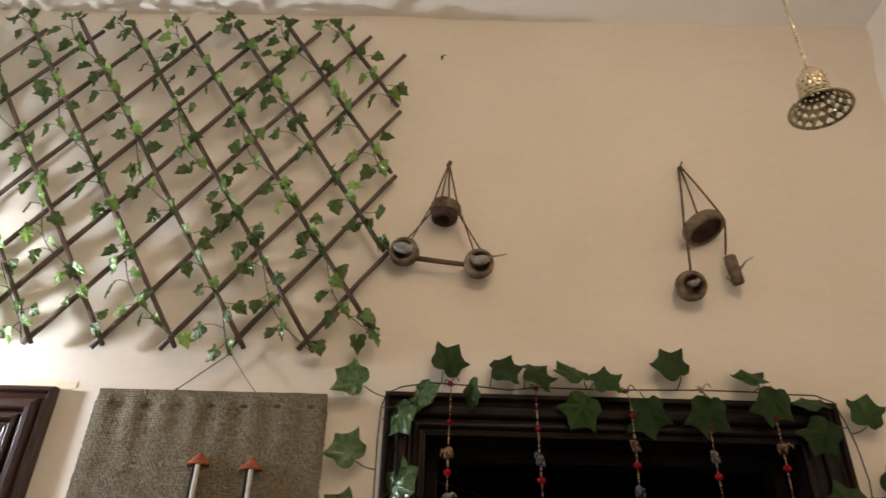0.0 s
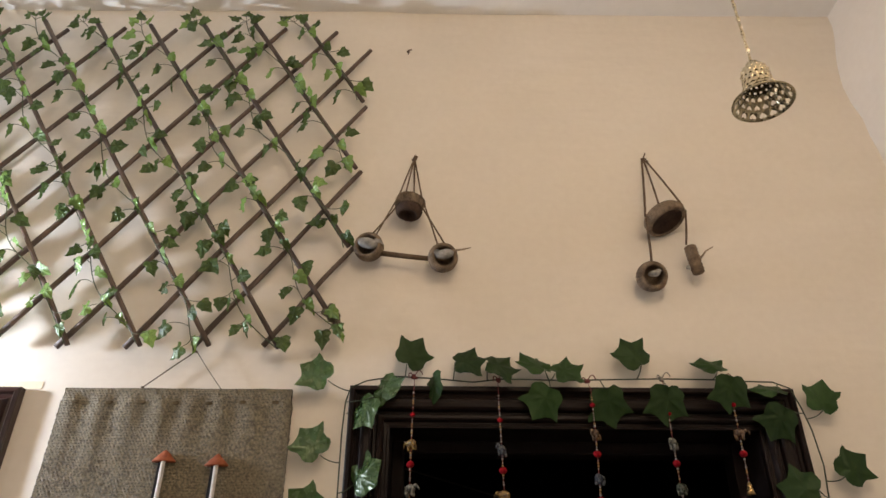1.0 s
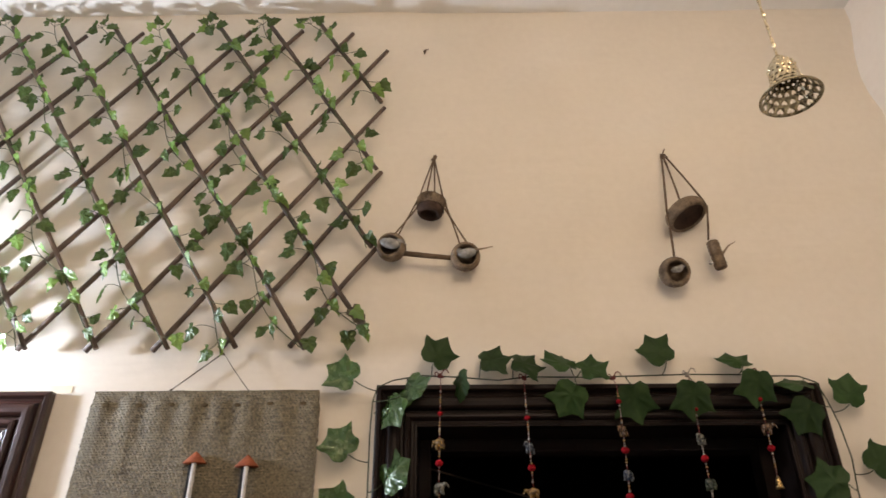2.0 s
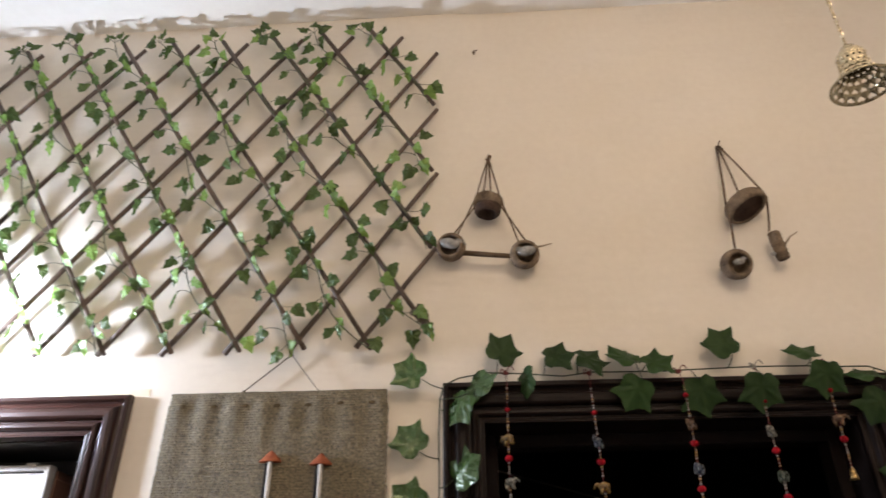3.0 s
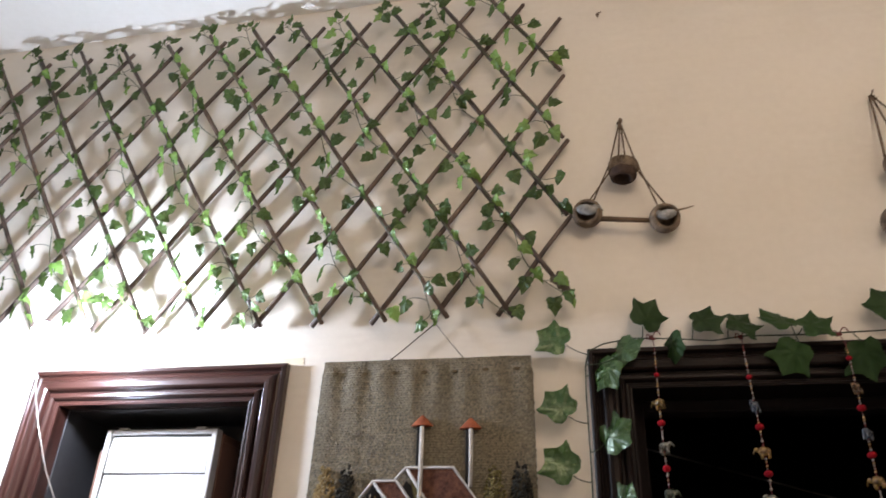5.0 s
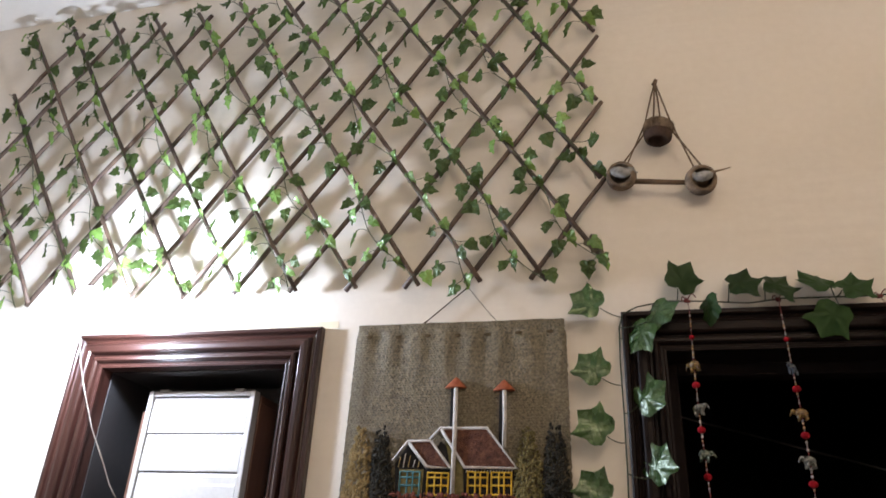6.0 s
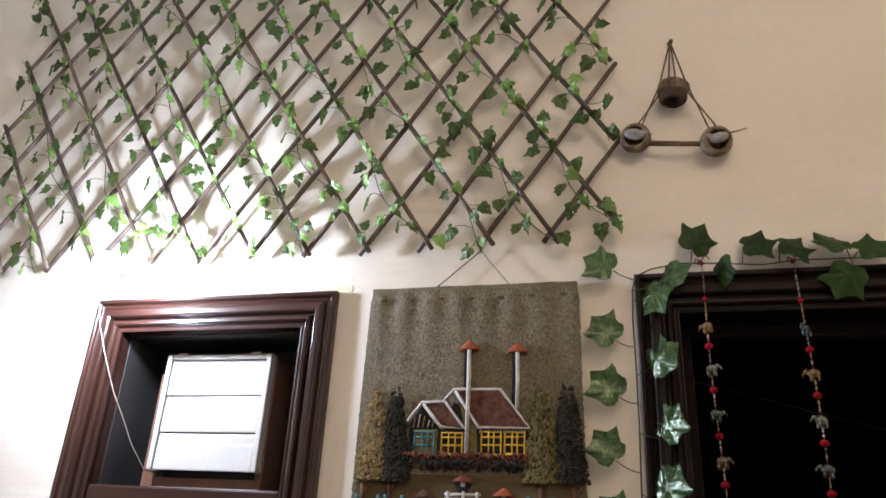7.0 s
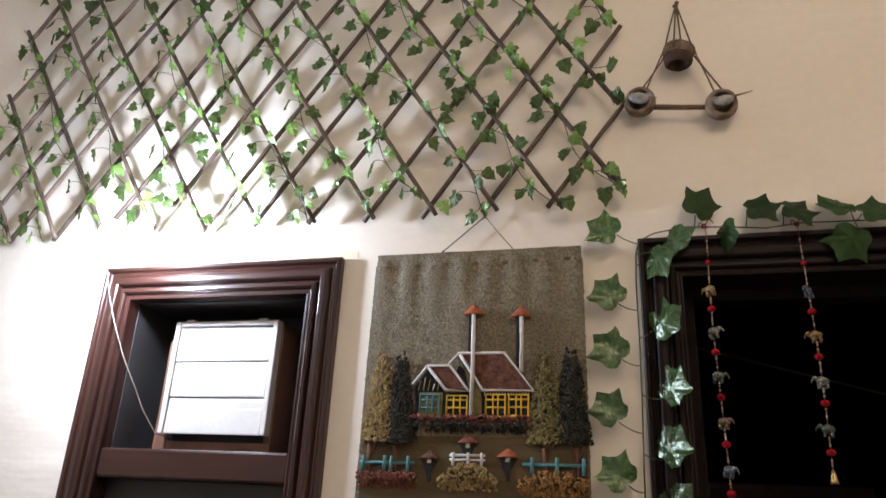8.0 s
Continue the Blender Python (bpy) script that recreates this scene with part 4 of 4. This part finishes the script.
        part("chimney_cap", lathe(bmesh.new(), [(0, 0.028), (0.006, 0.023), (0.027, 0.002), (0.026, 0), (0, 0.0)], Matrix.Translation((x - 0.002, -0.014, z1_ - 0.001)) @ Matrix.Diagonal((1, 0.5, 1, 1)), 14, 7, 0.001), M_ORANGE, f,
             "pointed orange yarn cap")

    def tufts(name, m, spots, size, label=""):
        b_ = bmesh.new()
        for x, y, z in spots:
            s = size * (0.7 + 0.6 * rnd.random())
            mm = Matrix.Translation((x, y, z)) @ pose(0, 0, 0, rnd.uniform(0, 90), rnd.uniform(0, 180), rnd.uniform(0, 180)) @ Matrix.Diagonal((s, s * 0.62, s * 0.62, 1))
            bmesh.ops.create_icosphere(b_, subdivisions=1, radius=1, matrix=mm)
        return part(name, b_, m, f, label, smooth=False)

    def cone(x, xa, xb, z_top, z_low, count):
        out = []
        for _ in range(count):
            v = rnd.random() ** 0.6
            u = rnd.uniform(-1, 1)
            half = 0.009 + v ** 0.72 * (xb - xa) / 2
            mid = x + ((xa + xb) / 2 - x) * v
            out.append((mid + u * half, -0.010 - 0.016 * math.sqrt(max(0, 1 - u * u)) * (0.4 + v * 0.6), z_top + (z_low - z_top) * v))
        return out
    tufts("tree_motif", M_TAN, cone(-0.231, -0.266, -0.187, -0.262, -0.484, 640), 0.0050, "tan yarn conifer")
    tufts("tree_motif", M_CHAR, cone(-0.179, -0.200, -0.137, -0.266, -0.487, 600), 0.0050, "charcoal yarn conifer")
    tufts("tree_motif", M_OLIVE, cone(0.178, 0.143, 0.218, -0.259, -0.481, 640), 0.0050, "olive yarn conifer")
    tufts("tree_motif", M_CHAR, cone(0.240, 0.206, 0.276, -0.257, -0.480, 600), 0.0050, "charcoal yarn conifer")

    def bank(xa, xb, za, zb, count, dome=0.0):
        out = []
        for _ in range(count):
            u = rnd.uniform(-1, 1)
            top_ = za - dome * u * u * (za - zb)
            v = rnd.random()
            out.append(((xa + xb) / 2 + u * (xb - xa) / 2, -0.011 - 0.012 * math.sin(math.pi * min(1, v + 0.2)), top_ + (zb - top_) * v))
        return out
    tufts("hedge", M_MAROON, bank(-0.149, 0.153, -0.420, -0.440, 190), 0.0055, "maroon yarn flower bed")
    tufts("hedge", M_CHAR, bank(-0.149, 0.153, -0.436, -0.458, 190), 0.0055, "charcoal yarn hedge")
    tufts("hedge", M_MAROON, bank(-0.272, -0.123, -0.552, -0.590, 230, 0.1), 0.0055, "maroon yarn bush")
    tufts("hedge", M_TAN, bank(-0.068, 0.068, -0.528, -0.588, 260, 0.6), 0.0055, "tan yarn bush")
    tufts("hedge", M_OCHRE, bank(0.120, 0.276, -0.540, -0.595, 280, 0.4), 0.0055, "ochre yarn bush")
    tufts("hedge", M_OCHRE, bank(-0.25, 0.25, -0.66, -0.80, 500, 0.2), 0.006, "ochre yarn bush")
    # trunks and fences
    for x in (-0.245, -0.180, 0.178, 0.250):
        bar("trunk", [(x + 0.004, -0.560), (x, -0.525), (x - 0.003, -0.490)], 0.0050, M_TRUNK, -0.013)
        bar("trunk", [(x, -0.520), (x + 0.012, -0.497), (x + 0.018, -0.480)], 0.0034, M_TRUNK, -0.013)
        bar("trunk", [(x, -0.515), (x - 0.012, -0.485)], 0.0030, M_TRUNK, -0.013)
    for rail, posts, z in (((-0.268, -0.130), (-0.258, -0.204, -0.187, -0.145), -0.533), ((0.126, 0.270), (0.149, 0.205, 0.264), -0.527)):
        bar("fence_rail", [(rail[0], z), (rail[1], z)], 0.0040, M_TEAL, -0.016)
        for x in posts:
            bar("fence_post", [(x, z - 0.020), (x, z + 0.016)], 0.0042, M_TEAL, -0.018)
    bar("fence_rail", [(-0.044, -0.512), (0.040, -0.511)], 0.0035, M_WHITEY, -0.016)
    bar("fence_rail", [(-0.044, -0.522), (0.040, -0.521)], 0.0030, M_WHITEY, -0.016)
    for x in (-0.036, 0.0, 0.032):
        bar("fence_post", [(x, -0.535), (x, -0.505)], 0.0035, M_WHITEY, -0.017)
    # small well roofs on dark funnels
    for x, z, m in ((-0.094, -0.520, M_TRUNK), (-0.002, -0.483, M_MAROON), (0.093, -0.512, M_ORANGE)):
        plate("well_funnel", [(x - 0.020, z - 0.004), (x + 0.020, z - 0.004), (x + 0.005, z - 0.030), (x + 0.004, z - 0.052), (x - 0.004, z - 0.052), (x - 0.005, z - 0.030)], -0.010, 0.005, M_BLACKY)
        part("well_roof", lathe(bmesh.new(), [(0, 0.019), (0.006, 0.016), (0.026, 0.001), (0.025, -0.001), (0, 0)], Matrix.Translation((x, -0.012, z)) @ Matrix.Diagonal((1, 0.5, 1, 1)), 12, 6, 0.001), m, f)
        bar("well_post", [(x, z - 0.011), (x, z - 0.001)], 0.006, M_WHITEY, -0.013)
    return f


tapestry()


# ---- husk nests on cords ----
BOWL = [(0, -0.034), (0.020, -0.033), (0.033, -0.024), (0.041, -0.008), (0.042, 0.008), (0.038, 0.021), (0.033, 0.025), (0.029, 0.024), (0.027, 0.014), (0.027, -0.006), (0.018, -0.018), (0, -0.021)]


def figure(parent, m, size=1.0):
    b = bmesh.new()
    ball(b, (0, 0, 0), (0.024, 0.012, 0.013), sub=2)
    ball(b, (-0.019, 0, 0.007), (0.011, 0.009, 0.010), sub=2)
    tube(b, [(-0.027, 0, 0.007), (-0.036, 0, 0.004)], 0.003, 6, 0.0006)
    ob = part("ornament", b, M_FIGURE, parent, "small grey-white ceramic ornament")
    ob.matrix_basis = m @ Matrix.Scale(size, 4)
    return ob


def nest_hangers():
    rnd = random.Random(2)
    ax = 0.135
    f = thing("nest_hanger", (ax, 0, 3.185), "three brown husk nests on jute cords joined by a twig", "wall ornament", "husk nest hangers")
    part("nail", tube(bmesh.new(), [(0, 0.01, 0), (0, -0.022, 0.004)], 0.0022, 7), M_STEEL, f)
    b = bmesh.new()
    for k in range(5):
        ball(b, (0.008 * (rnd.random() - 0.5), -0.014, 0.012 * (rnd.random() - 0.5)), (0.006, 0.005, 0.005), sub=1)
    for k in range(4):
        tube(b, [(0, -0.014, 0), (0.014 * (rnd.random() - 0.5), -0.018, 0.014 * rnd.random())], 0.0012, 4, 0.0005)
    part("knot", b, M_JUTE, f)
    n1, n2, n3 = Vector((-0.008, -0.05, -0.192)), Vector((-0.110, -0.045, -0.318)), Vector((0.083, -0.045, -0.348))
    drum = [(0, 0.026), (0.030, 0.028), (0.036, 0.022), (0.0365, 0.0), (0.034, -0.006)]
    inner = [(0.034, -0.006), (0.036, -0.012), (0.033, -0.025), (0.027, -0.030), (0.023, -0.029), (0.021, -0.014), (0, -0.008)]
    m1 = Matrix.Translation(n1) @ pose(0, 0, 0, -3, 6, 0)
    part("nest", lathe(bmesh.new(), drum, m1, 150, 34, 0.0045, (1, 4)), M_HUSK, f, "fringed brown husk nest")
    part("nest_bottom", lathe(bmesh.new(), inner, m1, 40, 6, 0.0015), M_HUSK_D, f, "dark hollow husk bottom")
    for c, rx, ry in ((n2, 100, -8), (n3, 104, 10)):
        m = Matrix.Translation(c) @ pose(0, 0, 0, rx, 0, ry)
        part("nest", lathe(bmesh.new(), BOWL, m @ Matrix.Scale(0.92, 4), 150, 30, 0.0014, (2, 5)), M_HUSK, f, "round open brown husk nest")
    figure(f, Matrix.Translation(n2 + Vector((-0.002, -0.019, 0.002))) @ pose(0, 0, 0, 0, -14, 180), 1.2)
    figure(f, Matrix.Translation(n3 + Vector((0.004, -0.020, 0.000))) @ pose(0, 0, 0, 0, -10, 0), 1.1)
    part("twig", tube(bmesh.new(), [n2 + Vector((0.029, 0.002, -0.016)), n2.lerp(n3, 0.5) + Vector((0, -0.002, -0.012)), n3 - Vector((0.030, -0.002, 0.002))], 0.0075, 9, 0.007, 0.2, rnd), M_JUTE, f, "cord-wrapped brown twig")
    part("tail_sliver", tube(bmesh.new(), [n3 + Vector((0.020, -0.022, 0.008)), n3 + Vector((0.050, -0.024, 0.012)), n3 + Vector((0.072, -0.020, 0.020))], 0.0035, 6, 0.0012), M_FEATHER, f, "dry husk sliver")
    top = Vector((0, -0.016, -0.002))
    for p, q in ((top, n1 + Vector((-0.032, -0.005, 0.024))), (top, n1 + Vector((-0.010, -0.026, 0.026))), (top, n1 + Vector((0.010, 0.004, 0.028))), (top, n1 + Vector((0.034, -0.010, 0.018))),
                 (n1 + Vector((-0.036, -0.010, 0.012)), n2 + Vector((0.018, -0.012, 0.032))), (n1 + Vector((-0.030, -0.004, 0.004)), n2 + Vector((0.008, -0.012, 0.035))),
                 (n1 + Vector((0.030, -0.010, 0.000)), n3 + Vector((0.004, -0.013, 0.036))), (n1 + Vector((0.038, -0.004, 0.010)), n3 + Vector((-0.014, -0.011, 0.034)))):
        part("cord", tube(bmesh.new(), arc(p, q, (0.002 * (rnd.random() - 0.5), -0.001, 0.003 * (rnd.random() - 0.5)), 6), 0.0022, 6, None, 0.25, rnd), M_JUTE, f)
    b = bmesh.new()
    for k in range(34):
        a = rnd.random() * 6.283
        p = m1 @ Vector((0.037 * math.cos(a), 0.037 * math.sin(a), 0.022))
        tube(b, [p, p + Vector((0.006 * math.cos(a), 0.006 * math.sin(a) - 0.001, -0.010 - 0.012 * rnd.random()))], 0.0011, 4, 0.0005)
    part("fringe", b, M_JUTE, f)

    bx = 0.795
    f = thing("nest_hanger", (bx, 0, 3.190), "tilted husk ring, small nest and bark roll on jute cords", "wall ornament", "husk nest hangers")
    part("nail", tube(bmesh.new(), [(0, 0.01, -0.004), (0, -0.020, 0), (0.006, -0.024, 0.014)], 0.0022, 7), M_STEEL, f)
    g1, g2, g3 = Vector((0.014, -0.055, -0.226)), Vector((-0.042, -0.045, -0.403)), Vector((0.075, -0.045, -0.352))
    ring = [(0, 0.018), (0.036, 0.019), (0.050, 0.016), (0.054, 0.006), (0.054, -0.016), (0.051, -0.022), (0.046, -0.023), (0.044, -0.018), (0.042, -0.008), (0.028, -0.003), (0, -0.002)]
    m = Matrix.Translation(g1 - Vector((0, 0, 0.003))) @ pose(0, 0, 0, -12, -21, 0) @ Matrix.Diagonal((1.02, 1.0, 0.86, 1))
    part("ring", lathe(bmesh.new(), ring[:8], m, 200, 46, 0.0028, (2, 5)), M_HUSK, f, "wide grooved brown husk ring")
    part("ring_inside", lathe(bmesh.new(), ring[7:], m, 44, 7, 0.001), M_HUSK_D, f, "dark husk lining")
    m = Matrix.Translation(g2) @ pose(0, 0, 0, 108, 0, 6)
    part("nest", lathe(bmesh.new(), BOWL, m @ Matrix.Scale(0.93, 4), 150, 32, 0.0022, (1, 5)), M_HUSK, f, "round open brown husk nest")
    figure(f, Matrix.Translation(g2 + Vector((0.002, -0.018, -0.001))) @ pose(0, 0, 0, 0, 12, 180), 0.7)
    m = Matrix.Translation(g3 + Vector((0.002, 0, 0))) @ pose(0, 0, 0, 6, -10, 0) @ Matrix.Diagonal((1.02, 1.02, 0.93, 1))
    roll = [(0, 0.042), (0.013, 0.042), (0.0155, 0.038)] + [(0.0142 + 0.0022 * (k % 2), 0.034 - 0.0057 * k) for k in range(13)] + [(0.0155, -0.038), (0.013, -0.042), (0, -0.042)]
    part("bark_roll", lathe(bmesh.new(), roll, m, 30, 5, 0.001), M_HUSK, f, "grooved brown bark roll")
    part("tail_sliver", tube(bmesh.new(), [g3 + Vector((0.014, -0.012, -0.002)), g3 + Vector((0.030, -0.014, 0.018)), g3 + Vector((0.052, -0.014, 0.032))], 0.0034, 6, 0.0012), M_FEATHER, f, "dry husk sliver")
    b = bmesh.new()
    ball(b, g3 + Vector((-0.022, -0.012, -0.030)), (0.006, 0.005, 0.006), sub=2)
    part("ornament", b, M_FIGURE, f, "tiny white ceramic knob")
    for p, q in ((Vector((-0.004, -0.016, 0)), g1 + Vector((-0.056, -0.020, -0.012))), (Vector((0, -0.016, 0)), g1 + Vector((-0.004, 0.004, 0.030))), (Vector((0.010, -0.016, -0.012)), g1 + Vector((0.054, -0.008, 0.030))),
                 (g1 + Vector((-0.056, -0.020, -0.016)), g2 + Vector((0.002, -0.014, 0.036))), (g1 + Vector((0.058, -0.010, 0.016)), g3 + Vector((-0.012, -0.002, 0.044)))):
        part("cord", tube(bmesh.new(), arc(p, q, (0.001, -0.001, 0), 6), 0.0030, 6, None, 0.25, rnd), M_JUTE, f)
    ball_b = bmesh.new()
    for k in range(4):
        ball(ball_b, (0.005 + 0.010 * (rnd.random() - 0.5), -0.017, -0.008 + 0.014 * (rnd.random() - 0.5)), (0.005, 0.004, 0.004), sub=1)
    part("knot", ball_b, M_JUTE, f)


nest_hangers()

f = thing("nail", (0.103, 0, 3.618), "small rusty nail with a bent head in the wall", "nail")
b = tube(bmesh.new(), [(0, 0.01, 0), (0, -0.016, 0.002), (0.012, -0.018, 0.002)], 0.0020, 7)
ball(b, (0, -0.012, 0), (0.006, 0.004, 0.005), sub=1)
part("shank", b, M_STEEL, f)


# ---- the brass bell lamp on its chain ----
def bell_lamp():
    z0 = 2.770
    f = thing("pendant_lamp", (0.766, -0.711, z0), "pierced brass bell-shaped pendant lamp, unlit, hanging on a chain", "lamp")

    def radius(v):
        # v from 0 at the rim to 1 at the crown
        if v < 0.42:
            k = v / 0.42
            return 0.0500 - 0.0240 * (k ** 0.75)
        k = (v - 0.42) / 0.58
        return 0.0260 - 0.003 * k - 0.013 * k ** 5
    tall = 0.086

    def place(u, v):
        a = u * 2 * math.pi
        r = radius(v)
        return Vector((r * math.cos(a), r * math.sin(a), v * tall))
    b = bmesh.new()
    cells, bands, n = 16, 7, 16
    heart = []
    for k in range(n):
        a = 2 * math.pi * k / n
        hx, hy = 16 * math.sin(a) ** 3, 13 * math.cos(a) - 5 * math.cos(2 * a) - 2 * math.cos(3 * a) - math.cos(4 * a)
        heart.append((hx / 46, (hy + 2) / 44))
    frame_pts = []
    for k in range(n):
        a = 2 * math.pi * k / n
        sx_, sy_ = math.sin(a), math.cos(a)
        s = 0.5 / max(abs(sx_), abs(sy_))
        frame_pts.append((sx_ * s, sy_ * s))
    pierced = 5
    for j in range(pierced):
        for i in range(cells):
            cu, cv = (i + 0.5 * (j % 2)) / cells, (j + 0.5) / bands
            outer = [b.verts.new(place(cu + x / cells, cv + y / bands)) for x, y in frame_pts]
            small = 1.0 if j < 3 else 0.72
            inner = [b.verts.new(place(cu + small * x / cells, cv - small * y / bands)) for x, y in [heart[(n // 2 - k) % n] for k in range(n)]]
            for k in range(n):
                b.faces.new((outer[k], outer[(k + 1) % n], inner[(k + 1) % n], inner[k]))
    # the straight upper part is hammered with rows of round knobs
    around, up_, rows_of = 128, 24, 3
    v0 = pierced / bands
    rings = []
    for k in range(up_ + 1):
        w_ = k / up_
        v = v0 + (1 - v0) * w_
        ring = []
        for i in range(around):
            q = place(i / around, v)
            row_ = int(min(rows_of - 1, w_ * rows_of))
            knob = max(0.0, math.sin(math.pi * (w_ * rows_of % 1.0))) * max(0.0, math.cos(2 * math.pi * (i / around * 16 + 0.5 * (row_ % 2))))
            out = Vector((q.x, q.y, 0)).normalized() * 0.0022 * knob
            ring.append(b.verts.new(q + out))
        rings.append(ring)
    for r0, r1 in zip(rings, rings[1:]):
        for i in range(around):
            b.faces.new((r0[i], r0[(i + 1) % around], r1[(i + 1) % around], r1[i]))
    bmesh.ops.remove_doubles(b, verts=b.verts, dist=0.0003)
    shade = part("shade", b, M_BRASS, f, "hammered bell shade pierced with small hearts")
    solid = shade.modifiers.new("thickness", "SOLIDIFY")
    solid.thickness = 0.0012
    solid.material_offset = 1
    # the inner side takes the darker brass
    shade.data.materials.append(M_RIM)
    rim = bmesh.new()
    pts = [(0.0505 * math.cos(2 * math.pi * k / 48), 0.0505 * math.sin(2 * math.pi * k / 48), 0) for k in range(49)]
    part("rim", tube(rim, pts, 0.0016, 6), M_RIM, f, "dark rolled rim")
    part("crown", lathe(bmesh.new(), [(0.013, tall - 0.002), (0.012, tall + 0.003), (0.006, tall + 0.006), (0.004, tall + 0.012), (0, tall + 0.013)], None, 20), M_BRASS, f)
    b = bmesh.new()
    z = tall + 0.012
    k = 0
    while z < CEIL - z0 - 0.012:
        long = k % 4 == 3
        h = 0.014 if long else 0.0065
        w = 0.0046 if long else 0.0042
        mm = Matrix.Translation((0, 0, z + h / 2)) @ pose(0, 0, 0, 0, 0, 40 * k) @ Matrix.Diagonal((w, w * 0.6, h * 0.58, 1))
        bmesh.ops.create_icosphere(b, subdivisions=1, radius=1, matrix=mm)
        z += h
        k += 1
    part("chain", b, M_BRASS, f, "twisted bead chain", smooth=False)
    part("ceiling_hook", lathe(bmesh.new(), [(0.018, CEIL - z0), (0.016, CEIL - z0 - 0.008), (0.004, CEIL - z0 - 0.014), (0, CEIL - z0 - 0.015)], None, 18), M_BRASS, f)


bell_lamp()
